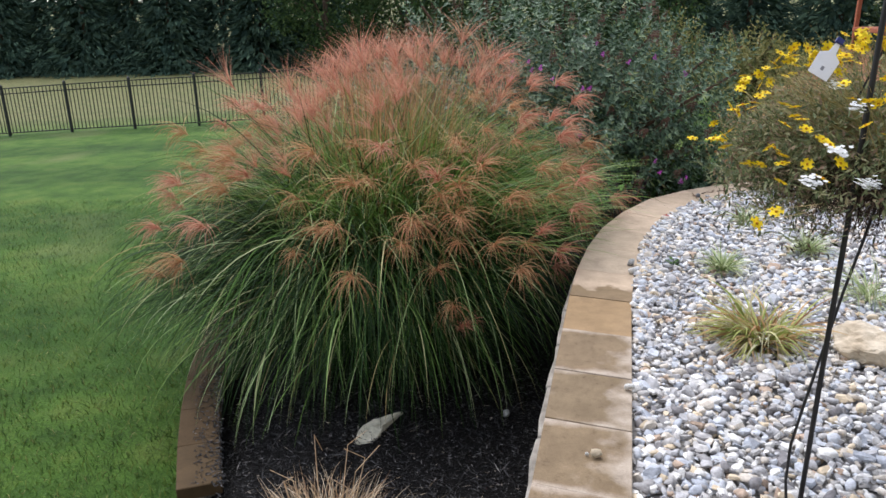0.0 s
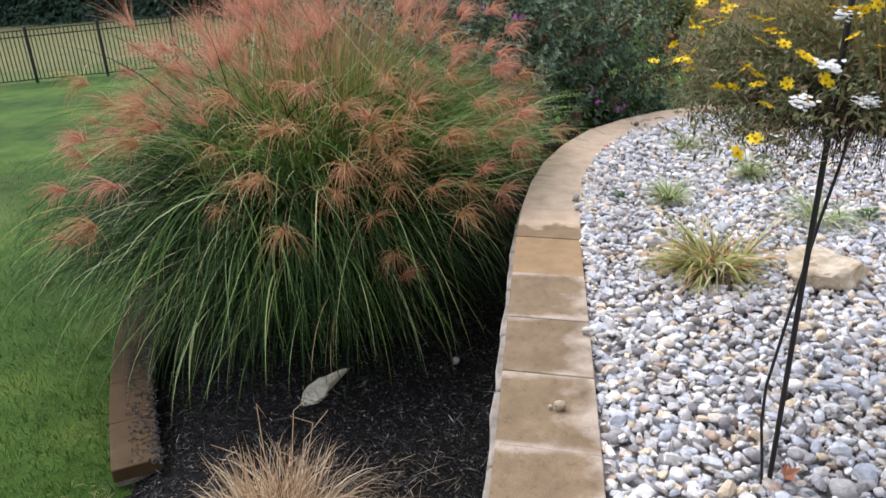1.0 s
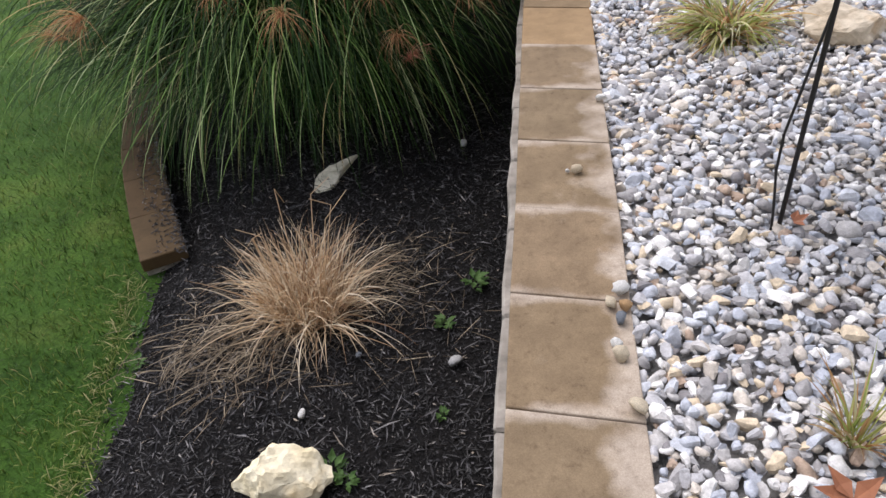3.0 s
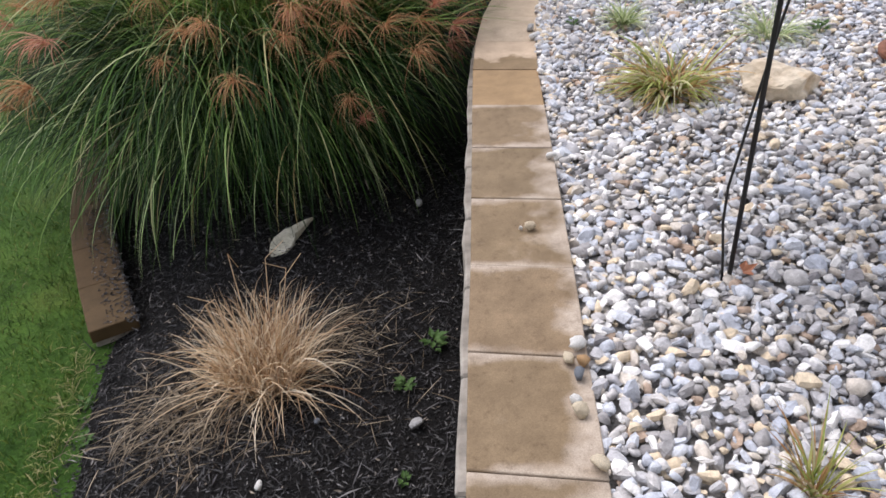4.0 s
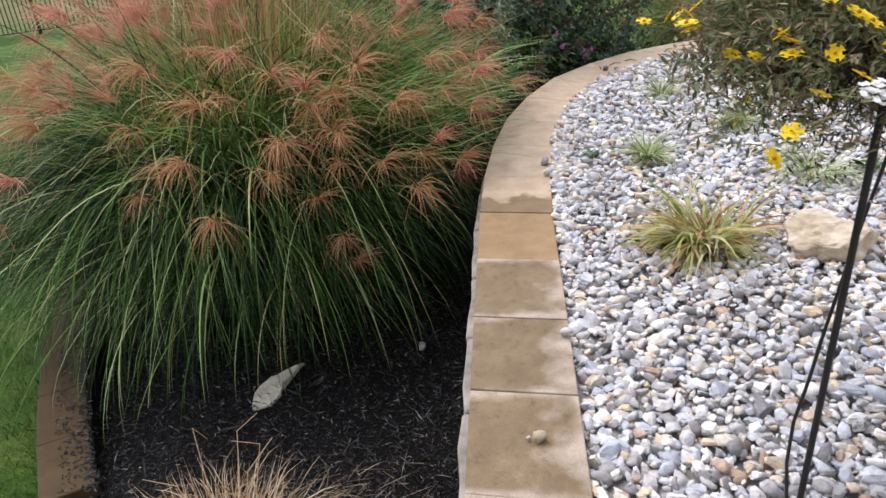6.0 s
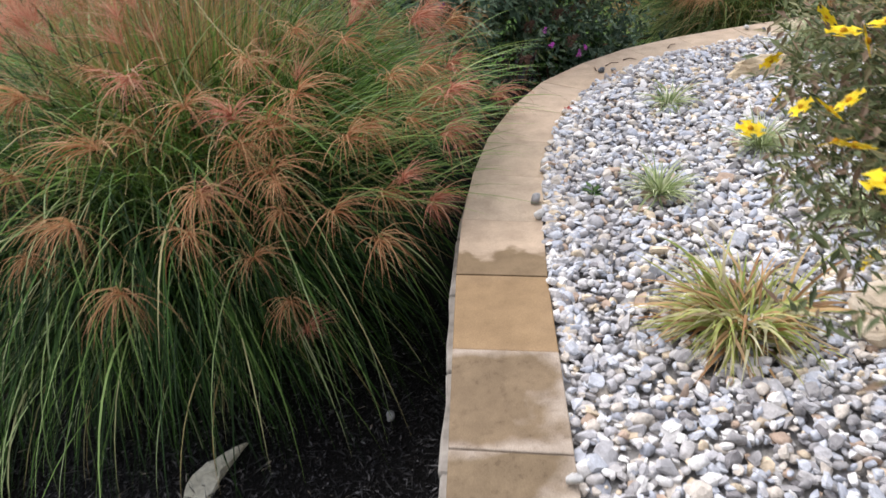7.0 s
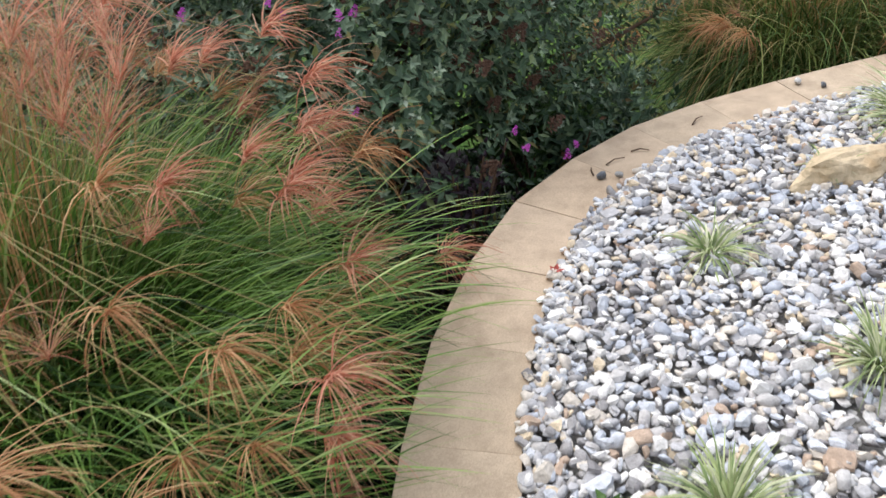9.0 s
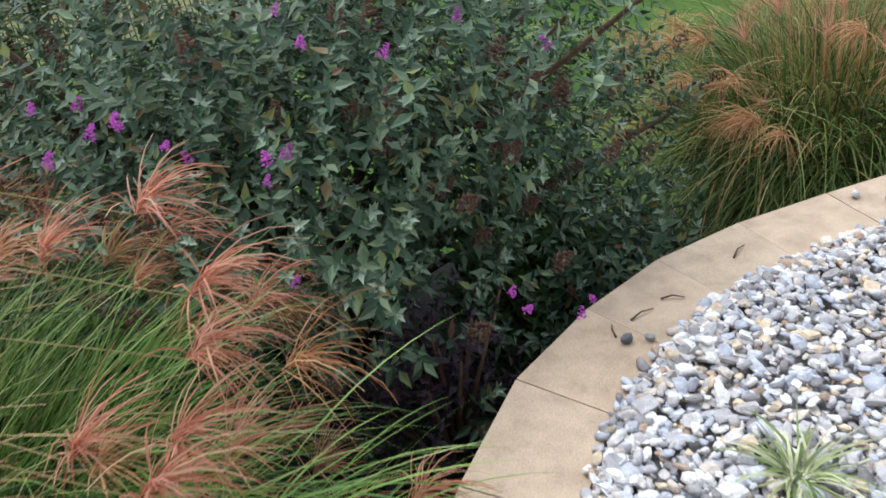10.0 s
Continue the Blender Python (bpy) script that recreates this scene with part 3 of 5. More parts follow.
def pebble_shapes(level, count):
    v, f = pebble_ball() if level == 2 else sphere_arrays(level)
    out = []
    for k in range(count):
        r = np.random.default_rng(100 + k)
        # between a ball and a block, then split flat on some sides
        w = v / np.linalg.norm(v, ord=r.uniform(2.0, 4.5), axis=1, keepdims=True)
        for n_ in r.normal(size=(6, 3)):
            n_ = n_ / np.linalg.norm(n_)
            over = np.maximum(w @ n_ - r.uniform(0.42, 0.85), 0)
            w = w - 0.97 * over[:, None] * n_
        out.append(w)
    return np.array(out), f


PEB_V, PEB_F = pebble_shapes(2, 24)


def pebble_field(x, y, z, size):
    n = len(x)
    shape = PEB_V[rng.integers(0, len(PEB_V), n)]
    s = np.stack([size, size * rng.uniform(0.5, 0.88, n), size * rng.uniform(0.36, 0.64, n)], -1)
    v = np.einsum("nij,nkj->nki", rotations(n), shape * s[:, None] / 2) + np.stack([x, y, z], -1)[:, None]
    f = PEB_F[None] + (np.arange(n) * PEB_V.shape[1])[:, None, None]
    return v.reshape(-1, 3), f.reshape(-1, 3)


px, py = scatter(0.3, 5.6, 0.3, 6.8, 0.0345)
ok, dist = inside_bed(px, py, 0.004)
ok &= near_path(px, py)
px, py, dist = px[ok], py[ok], dist[ok]
psize = np.clip(rng.lognormal(math.log(0.0425), 0.27, len(px)), 0.026, 0.08)
pz = gravel_z(px, py) + rng.uniform(-0.006, 0.016, len(px))
# pebbles beside the straight stretch of the cap are pieces of their own
near = np.flatnonzero((dist < 0.42) & (py > 1.3) & (py < 3.2))
pick = near[np.argsort(dist[near])][:300]
rest = np.ones(len(px), bool)
rest[pick] = False
single = [mesh_of("pebble", s * np.array([1, 0.78, 0.56]) / 2, PEB_F, M_PEBBLE_ONE, k % 2 == 0) for k, s in enumerate(PEB_V)]
for j in pick:
    m = Matrix.Translation((px[j], py[j], pz[j])) @ Euler((rng.normal(0, 0.3), rng.normal(0, 0.3), rng.uniform(0, 6.28))).to_matrix().to_4x4() @ Matrix.Scale(psize[j], 4)
    child("pebble", single[j % len(single)], gravel_bed, m)
sets = [pebble_field(px[rest], py[rest], pz[rest], psize[rest])]
sx, sy = scatter(0.3, 5.6, 0.3, 6.8, 0.045)
ok, _ = inside_bed(sx, sy, 0.002)
ok &= near_path(sx, sy)
sx, sy = sx[ok], sy[ok]
COARSE_V, COARSE_F = pebble_shapes(1, 8)
keep_v, keep_f = PEB_V, PEB_F
PEB_V, PEB_F = COARSE_V, COARSE_F
sets.append(pebble_field(sx, sy, gravel_z(sx, sy) + rng.uniform(0.004, 0.014, len(sx)), rng.uniform(0.018, 0.030, len(sx))))
PEB_V, PEB_F = keep_v, keep_f
ux, uy = scatter(0.3, 5.6, 0.3, 6.8, 0.048)
ok, _ = inside_bed(ux, uy, 0.012)
ok &= near_path(ux, uy)
ux, uy = ux[ok], uy[ok]
sets.append(pebble_field(ux, uy, gravel_z(ux, uy) + rng.uniform(0.010, 0.026, len(ux)), np.clip(rng.lognormal(math.log(0.046), 0.28, len(ux)), 0.028, 0.08)))
# stones heaped along the inner edge of the cap round the bend, some of them on it
edge_k = rng.uniform(18, 33, 1500)
edge_i = edge_k.astype(int)
edge_at = np.array([INNER[i].lerp(INNER[i + 1], q_ - i)[:] for i, q_ in zip(edge_i, edge_k)])
edge_n = np.array([NORMALS[i].lerp(NORMALS[i + 1], q_ - i)[:] for i, q_ in zip(edge_i, edge_k)])
off = rng.normal(0.035, 0.038, len(edge_k))
off = np.where((off < -0.022) | ((edge_i < 21) & (off < 0.008)), 0.05, off)
exy = edge_at + edge_n * off[:, None]
esize = np.clip(rng.lognormal(math.log(0.043), 0.26, len(off)), 0.028, 0.075)
ez = np.where(off < 0.012, 0.013, gravel_z(exy[:, 0], exy[:, 1]) + rng.uniform(0.008, 0.022, len(off)))
sets.append(pebble_field(exy[:, 0], exy[:, 1], ez, esize))
ox, oy = scatter(-0.3, 8.95, -3.95, 6.5, 0.068)
ok, _ = inside_bed(ox, oy, 0.02)
ok &= ~near_path(ox, oy)
ox, oy = ox[ok], oy[ok]
PEB_V, PEB_F = COARSE_V, COARSE_F
sets.append(pebble_field(ox, oy, gravel_z(ox, oy), rng.uniform(0.045, 0.075, len(ox))))
PEB_V, PEB_F = keep_v, keep_f
v, f = joined(sets)
# some stones are worn round, others keep their broken facets
broken = np.floor(f[:, 0] / 26) % 5 < 3
child("pebbles", mesh_of("pebbles", v, f, M_PEBBLE, ~broken), gravel_bed, None, "mixed grey, white and tan river pebbles", "stuff")

# ---- mulch bed below the wall ----
def mulch_z(x, y):
    x, y = np.asarray(x, float), np.asarray(y, float)
    return -1.03 + 0.05 * smoothstep(2.0, 5.0, y) * smoothstep(-1.6, 0.2, x) - 0.11 * smoothstep(-0.95, -1.55, x) + 0.02 * np.sin(x * 5 + 1) * np.sin(y * 4.3)


nu, nv = 46, 90
uu, vv = np.meshgrid(np.linspace(0, 1, nu), np.linspace(-2.0, 8.6, nv), indexing="ij")
left = np.interp(vv, [-2, 1.0, 2.1, 3.4, 4.8, 6.5, 8.6], [-1.2, -1.36, -1.47, -1.56, -1.75, -1.7, -1.2]) + 0.035 * np.sin(vv * 9) + 0.02 * np.sin(vv * 23)
right = np.interp(vv, [p.y for p in OUTER[:31]], [p.x for p in OUTER[:31]]) + 0.03
right = np.where(vv > 6.6, 4.6, right)
mx = left + (right - left) * uu
mz = np.where(uu < 0.001, -1.16, mulch_z(mx, vv))
mi = np.arange(nu * nv).reshape(nu, nv)
mulch_faces = np.stack([mi[:-1, :-1], mi[1:, :-1], mi[1:, 1:], mi[:-1, 1:]], -1).reshape(-1, 4)
mulch = tagged(new("mulch_bed", mesh_of("mulch_bed", np.stack([mx, vv, mz], -1), mulch_faces, M_MULCH, True)),
               "dark brown bark mulch bed below the wall", "mulch", "", "structure")
n = 38000
cy = np.where(rng.uniform(0, 1, n) < 0.85, rng.uniform(1.2, 5.2, n), rng.uniform(-1.9, 1.2, n))
cl, cr = np.interp(cy, [-2, 1.0, 2.1, 3.4, 4.8, 5.2], [-1.18, -1.34, -1.45, -1.5, -1.6, -1.6]), np.interp(cy, [p.y for p in OUTER[:27]], [p.x for p in OUTER[:27]]) + 0.0
cx = cl + (cr - cl) * rng.uniform(0, 1, n)
ca = rng.uniform(0, 2 * np.pi, n)
v, f = leaves(np.stack([cx, cy, mulch_z(cx, cy) + rng.uniform(0.002, 0.012, n)], -1), np.stack([np.cos(ca), np.sin(ca), rng.normal(0.1, 0.4, n)], -1),
              np.stack([rng.normal(0, 0.7, n), rng.normal(0, 0.7, n), np.ones(n)], -1), rng.lognormal(math.log(0.027), 0.6, n), rng.uniform(0.003, 0.011, n), 0.4)
child("bark_chips", mesh_of("bark_chips", v, f, M_CHIP), mulch, None, "", "stuff")

# ---- the low edging wall on the lawn side ----
edging = thing("edging_wall", (0, 0, 0), "low tan block edging wall at the lawn, mulch spilled on it", "wall", "", "structure")
EDGE = [Vector(p) for p in ((-1.505, 3.455), (-1.67, 3.86), (-1.82, 4.27), (-1.95, 4.67), (-2.05, 5.08), (-2.12, 5.5), (-2.14, 5.95), (-2.1, 6.4))]
for i, (a, b) in enumerate(zip(EDGE, EDGE[1:])):
    d = (b - a).normalized()
    nrm = Vector((d.y, -d.x)) * 0.245
    quad = [a, b, b + nrm * 1.02, a + nrm]
    mid = sum(quad, Vector((0, 0))) / 4
    piece("cap_stone", slab(quad, -1.08, -1.0, 0.0004, 0.005), M_EDGING, edging, (*mid, -1.04))
    quad = [p + (mid - p).normalized() * 0.02 for p in quad]
    piece("wall_block", slab(quad, -1.3, -1.083, 0.003, 0.008, 2, 0.01, i), M_BLOCK, edging, (*mid, -1.18))

n = 1100
k = rng.uniform(0, 4.5, n)
i0 = k.astype(int)
ex = np.array([EDGE[i].x + (EDGE[i + 1].x - EDGE[i].x) * (q_ - i) for i, q_ in zip(i0, k)]) + 0.25 - 0.17 * rng.uniform(0, 1, n) ** 2.0
ey = np.array([EDGE[i].y + (EDGE[i + 1].y - EDGE[i].y) * (q_ - i) for i, q_ in zip(i0, k)]) + 0.05
ca = rng.uniform(0, 6.28, n)
v, f = leaves(np.stack([ex, ey, np.full(n, -0.996)], -1), np.stack([np.cos(ca), np.sin(ca), 0.1 + 0 * ca], -1), np.tile([0, 0, 1.0], (n, 1)), rng.uniform(0.008, 0.035, n), rng.uniform(0.003, 0.012, n), 0.4)
child("spilled_mulch", mesh_of("spilled_mulch", v, f, M_CHIP), edging, None, "dark mulch spilled on the cap", "stuff")

# ---- lawn blades near the path ----
n = 42000
ly = 1.2 + 9.5 * rng.uniform(0, 1, n) ** 1.5
lx = np.interp(ly, [1.0, 2.1, 3.4, 4.8, 6.5, 11], [-1.38, -1.5, -1.62, -1.93, -2.1, -2.1]) + 0.06 - rng.uniform(0, 1, n) ** 1.2 * (2.0 + ly * 0.45)
v, f, _ = ribbons(np.stack([lx, ly, ground_z(lx, ly) - 0.004], -1), rng.uniform(0, 6.28, n), rng.uniform(0, 35, n), rng.uniform(30, 110, n),
                  rng.uniform(0.03, 0.08, n), rng.uniform(0.0035, 0.008, n), 2)
tagged(new("lawn_grass", mesh_of("lawn_grass", v, f, M_LAWN_BLADE)), "short mown green lawn grass", "grass", "", "stuff")


n = 800
fy = rng.uniform(1.2, 3.5, n)
fx = np.interp(fy, [1.0, 2.1, 3.4, 4.8], [-1.36, -1.47, -1.56, -1.75]) + rng.normal(0.0, 0.045, n)
v, f, _ = ribbons(np.stack([fx, fy, ground_z(fx, fy) + 0.01], -1), rng.uniform(0, 6.28, n), rng.uniform(20, 70, n), rng.uniform(70, 120, n), rng.uniform(0.03, 0.09, n), rng.uniform(0.003, 0.006, n), 3)
tagged(new("lawn_edge_grass", mesh_of("lawn_edge_grass", v, f, M_EDGE_GRASS)), "yellowed dry grass along the mulch edge", "grass", "", "stuff")


# ---- ornamental grasses ----
def strands(p0, p1, p2, width, k=8, tip=0.3):
    """Thin ribbons along curves from p0 by p1 to p2."""
    s = np.linspace(0, 1, k + 1)[None, :, None]
    pos = (1 - s) ** 2 * p0[:, None] + 2 * s * (1 - s) * p1[:, None] + s ** 2 * p2[:, None]
    d = p2 - p0
    side = np.stack([-d[:, 1], d[:, 0], 0 * d[:, 0]], -1) + rng.normal(0, 0.02, d.shape)
    side /= np.linalg.norm(side, axis=1, keepdims=True) + 1e-9
    w = width[:, None, None] * (1 - (1 - tip) * s) / 2
    verts = np.stack([pos - side[:, None] * w, pos + side[:, None] * w], 2)
    i0 = (np.arange(len(p0))[:, None] * (k + 1) + np.arange(k)[None]) * 2
    return verts.reshape(-1, 3), np.stack([i0, i0 + 1, i0 + 3, i0 + 2], -1).reshape(-1, 4)


def plume_mesh(name, mat, droop, count, seed, longest=0.21, thick=0.0036):
    """A feathery seed head: strands that leave a short axis; droop 0 stands up like a brush, 1 hangs outwards."""
    r = np.random.default_rng(seed)
    t = r.uniform(0, 1, count)
    lean = 0.2 + 0.9 * droop
    base = np.stack([0.05 * t * math.sin(lean), 0 * t, 0.05 * t * math.cos(lean)], -1)
    az = r.normal(0, 0.8, count) if droop > 0.3 else r.uniform(0, 6.28, count)
    th0 = r.uniform(0, 28, count) + droop * r.uniform(15, 80, count)
    th1 = np.minimum(th0 + r.uniform(5, 35, count) + 72 * droop, 172)
    v, f, _ = ribbons(base, az, th0, th1, r.uniform(0.09, longest, count), r.uniform(0.5 * thick, thick, count), 4, 1.0, 1.0, 0.35)
    return mesh_of(name, v, f, mat)


PLUMES_UP = [plume_mesh("plume", M_PLUME, 0.04 + 0.08 * s, 46, s, 0.27, 0.0026) for s in range(4)]
PLUMES_OUT = [plume_mesh("plume", M_PLUME, 0.55 + 0.15 * s, 66, 10 + s, 0.22, 0.0048) for s in range(4)]
PLUMES_TAN = [plume_mesh("plume", M_PLUME_TAN, 0.80 + 0.15 * s, 54, 30 + s, 0.27, 0.0040) for s in range(3)]


def grass_clump(at, label, blades, reach, height, plumes, seed, tan=0.35, mat=M_BLADE, fresh=M_BLADE_FRESH, skew=0.0, wide=1.0, low_plumes=(), hang=0, thin_front=0.0, wisps=0, group="ornamental grasses"):
    """A fountain of leaves that leave many leaning culms at all heights and hang over, under a dome of plumes."""
    r = np.random.default_rng(seed)
    ob = thing("ornamental_grass", at, label, "grass", group)
    n = blades
    az = r.uniform(0, 2 * np.pi, n)
    lean = 42 * r.uniform(0, 1, n) ** 0.6
    rad = 0.28 * reach * np.sqrt(r.uniform(0, 1, n))
    up = height * (0.10 + 0.52 * r.uniform(0, 1, n) ** 0.8) * (1 - 0.25 * lean / 34)
    out = rad + up * np.tan(np.radians(lean)) * 0.8
    base = np.stack([out * np.cos(az), out * np.sin(az), up], -1)
    way = az + r.normal(0, 0.72, n)
    th0 = 8 + 0.9 * lean + r.uniform(0, 26, n)
    th1 = th0 + 52 + 2.3 * lean + r.normal(0, 20, n)
    length = height * (0.18 + 0.48 * r.uniform(0, 1, n) ** 1.4)
    v, f, _ = ribbons(base, way, th0, np.minimum(th1, 165), length, r.uniform(0.0045, 0.0100, n), 9, 0.95, 0.5)
    low = n // 5
    a2 = r.uniform(0, 2 * np.pi, low)
    r2 = 0.26 * reach * np.sqrt(r.uniform(0, 1, low))
    v2, f2, _ = ribbons(np.stack([r2 * np.cos(a2), r2 * np.sin(a2), 0 * a2], -1), a2 + r.normal(0, 0.3, low), r.uniform(2, 30, low), r.uniform(15, 75, low), height * r.uniform(0.4, 0.78, low), r.uniform(0.006, 0.011, low), 7)
    sets_ = [(v, f), (v2, f2)]
    if hang:
        # long outer blades that fall to the ground at the foot, most of them over the lawn side
        a5 = np.where(r.uniform(0, 1, hang) < 0.8, r.normal(3.6, 0.5, hang), r.normal(4.7, 0.6, hang))
        q5, h5 = r.uniform(0.35, 0.80, hang), height * r.uniform(0.22, 0.46, hang)
        v5, f5, _ = ribbons(np.stack([reach * q5 * np.cos(a5), reach * q5 * np.sin(a5), h5 * (1.15 - 0.4 * q5)], -1), a5 + r.normal(0, 0.35, hang), 40 + 30 * q5 + r.normal(0, 8, hang), r.uniform(135, 168, hang), height * r.uniform(0.24, 0.50, hang), r.uniform(0.0045, 0.009, hang), 9, 1.1, 0.5)
        v5[:, 2] = np.maximum(v5[:, 2], 0.01)
        sets_.append((v5, f5))
    v, f = joined(sets_)
    v[:, 0] *= wide
    child("leaf_blades", mesh_of("leaf_blades", v, f, mat), ob, None, "arching narrow green blades with pale midribs", "stuff")
    if wisps:
        # fresh blades that reach out over the wall cap
        bx5, by5 = r.uniform(0.10, 0.62, wisps), r.uniform(4.35, 5.45, wisps)
        bx5 = bx5 + 0.30 * (by5 - 4.4)
        b5 = np.stack([bx5, by5, r.uniform(0.06, 0.42, wisps)], -1) - np.array(at)
        v, f, _ = ribbons(b5, r.normal(-0.05, 0.35, wisps), r.uniform(48, 84, wisps), r.uniform(88, 112, wisps), r.uniform(0.25, 0.58, wisps), r.uniform(0.003, 0.007, wisps), 7, 1.0, 0.5)
        child("wall_side_blades", mesh_of("wall_side_blades", v, f, fresh), ob, None, "fresh thin blades reaching over the wall cap", "stuff")
    # young leaves that stand up out of the middle
    h = n // 3
    a4 = np.where(r.uniform(0, 1, h) < 0.45, r.normal(-0.35, 0.65, h), r.uniform(0, 2 * np.pi, h))
    q4 = 0.62 * np.sqrt(r.uniform(0, 1, h))
    b4 = np.stack([reach * q4 * np.cos(a4) * wide + 0.6 * skew * (1 - q4), reach * q4 * np.sin(a4), height * (0.50 - 0.12 * q4 + 0.14 * r.uniform(0, 1, h))], -1)
    v, f, _ = ribbons(b4, a4 + r.normal(0, 0.6, h), 4 + 40 * q4 + r.uniform(0, 14, h), 24 + 90 * q4 + r.uniform(0, 40, h), height * r.uniform(0.16, 0.40, h), r.uniform(0.0045, 0.009, h), 6, 1.3, 0.5)
    child("young_blades", mesh_of("young_blades", v, f, fresh), ob, None, "upright fresh yellow-green blades", "stuff")
    # stems to a dome of plumes
    m = plumes
    az = r.uniform(0, 2 * np.pi, m)
    q = r.uniform(0, 1, m) ** 0.56
    x, y = reach * q * np.cos(az), reach * q * np.sin(az)
    x = x * wide * 0.97 + skew * (1 - q)
    z = height * (1 - 0.48 * q ** 1.6) + r.normal(0, 0.06 + 0.11 * q, m)
    tips = np.stack([x, y, z], -1)
    p1 = np.stack([0.5 * x, 0.5 * y, z * (0.95 + 0.25 * q)], -1)
    v, f = strands(tips * np.array([0.12, 0.12, 0]), p1, tips, np.full(m, 0.005), 9, 0.5)
    child("stems", mesh_of("stems", v, f, M_STEM), ob, None, "", "stuff")
    # bare tan culms that stand up among the inner plumes
    k = m
    a3, q3 = r.uniform(0, 2 * np.pi, k), 0.5 * np.sqrt(r.uniform(0, 1, k))
    x3, y3 = reach * q3 * np.cos(a3) * wide + skew * (1 - q3), reach * q3 * np.sin(a3)
    t3 = np.stack([x3, y3, height * (0.98 - 0.4 * q3 ** 1.6) + r.normal(0, 0.08, k)], -1)
    v, f = strands(t3 * np.array([0.7, 0.7, 0.55]), t3 * np.array([0.88, 0.88, 0.8]), t3, np.full(k, 0.0042), 5, 0.4)
    child("culms", mesh_of("culms", v, f, M_PLUME_TAN), ob, None, "thin upright tan culms", "stuff")
    for j in range(m):
        outer = q[j] > 0.62 + r.normal(0, 0.07)
        if outer and math.sin(az[j]) < -0.25 and math.cos(az[j]) < 0.3 and r.uniform() < thin_front:
            continue
        if thin_front and math.cos(az[j]) > 0.15 and q[j] < 0.66 and r.uniform() < 0.72:
            continue
        if thin_front and q[j] > 0.45 and math.cos(az[j] + 0.45) > 0.5 and r.uniform() < 0.5:
            continue
        faded = r.uniform() < (tan * 1.5 if outer else tan * 0.6) or (thin_front > 0 and math.cos(az[j] + 1.2) > 0.3 and r.uniform() < 0.6)
        me = PLUMES_TAN[j % 3] if faded and outer else PLUMES_OUT[j % 4] if outer else PLUMES_UP[j % 4]
        tilt = 0 if outer else 45 * q[j]
        turn = Matrix.Rotation(az[j] + r.normal(0, 0.3), 4, "Z") @ Matrix.Rotation(radians(tilt), 4, "Y") @ Matrix.Scale(r.uniform(0.8, 1.3), 4)
        child("plume", me, ob, Matrix.Translation(tips[j] - Vector((0, 0, 0.02))) @ turn)
    for j, (p, shapes) in enumerate((p, shapes) for spots_, shapes in zip(low_plumes, (PLUMES_OUT, PLUMES_TAN)) for p in spots_):
        q_ = Vector(p) - Vector(at)
        me = shapes[j % len(shapes)]
        child("plume", me, ob, Matrix.Translation(q_) @ Matrix.Rotation(math.atan2(q_.y, q_.x), 4, "Z") @ Matrix.Scale(0.85 + 0.1 * (j % 4), 4))
        part("stem", tube([(q_.x * 0.15, q_.y * 0.15, 0), (q_.x * 0.55, q_.y * 0.55, q_.z * 1.15), q_], 0.0025, 5, 0.6), M_STEM, ob)
    return ob


# plumes of the side beside the wall, coppery ones first, then faded ones
RED_PLUMES = [(0.47, 4.29, 0.22), (0.58, 4.36, 0.08), (0.72, 5.42, 0.82), (0.66, 5.46, 0.66), (0.55, 5.12, 0.74), (0.36, 5.0, 0.76), (0.69, 4.56, 0.46), (0.66, 4.57, 0.29), (0.43, 5.55, 0.88), (0.75, 5.04, 0.42),
              (0.61, 5.14, 0.62), (1.02, 5.48, 0.10), (0.40, 5.30, 0.95), (0.62, 5.62, 0.92), (0.20, 5.62, 1.08), (-1.45, 4.18, 0.28)]
FADED_PLUMES = [(0.14, 4.45, 0.80), (-0.01, 4.20, 0.78), (0.27, 4.34, 0.40), (-0.11, 4.29, 0.45), (0.02, 4.12, 0.36), (0.20, 4.18, 0.18), (-0.30, 4.08, 0.22), (0.34, 4.22, 0.02), (-0.12, 4.16, 0.04), (0.30, 4.62, 0.70),
                (0.46, 4.66, 0.52), (0.12, 4.30, 0.60), (0.52, 4.48, 0.40), (-0.65, 4.02, 0.34), (-0.25, 4.25, 0.62), (0.38, 4.42, 0.12), (0.05, 4.75, 0.95), (0.28, 4.85, 0.86), (0.60, 4.80, 0.50)]
grass_clump((-0.72, 5.52, -1.02), "large mounded ornamental grass with coppery pink plumes", 11000, 1.55, 2.18, 430, 3, 0.34, skew=0.5, wide=1.04, low_plumes=(RED_PLUMES, FADED_PLUMES), hang=1000, thin_front=0.62, wisps=420)
grass_clump((3.85, 7.95, -1.02), "olive green ornamental grass with faded tan plumes behind the wall", 7500, 1.4, 1.75, 150, 4, 0.9, M_BLADE_OLIVE, M_BLADE_OLIVE)


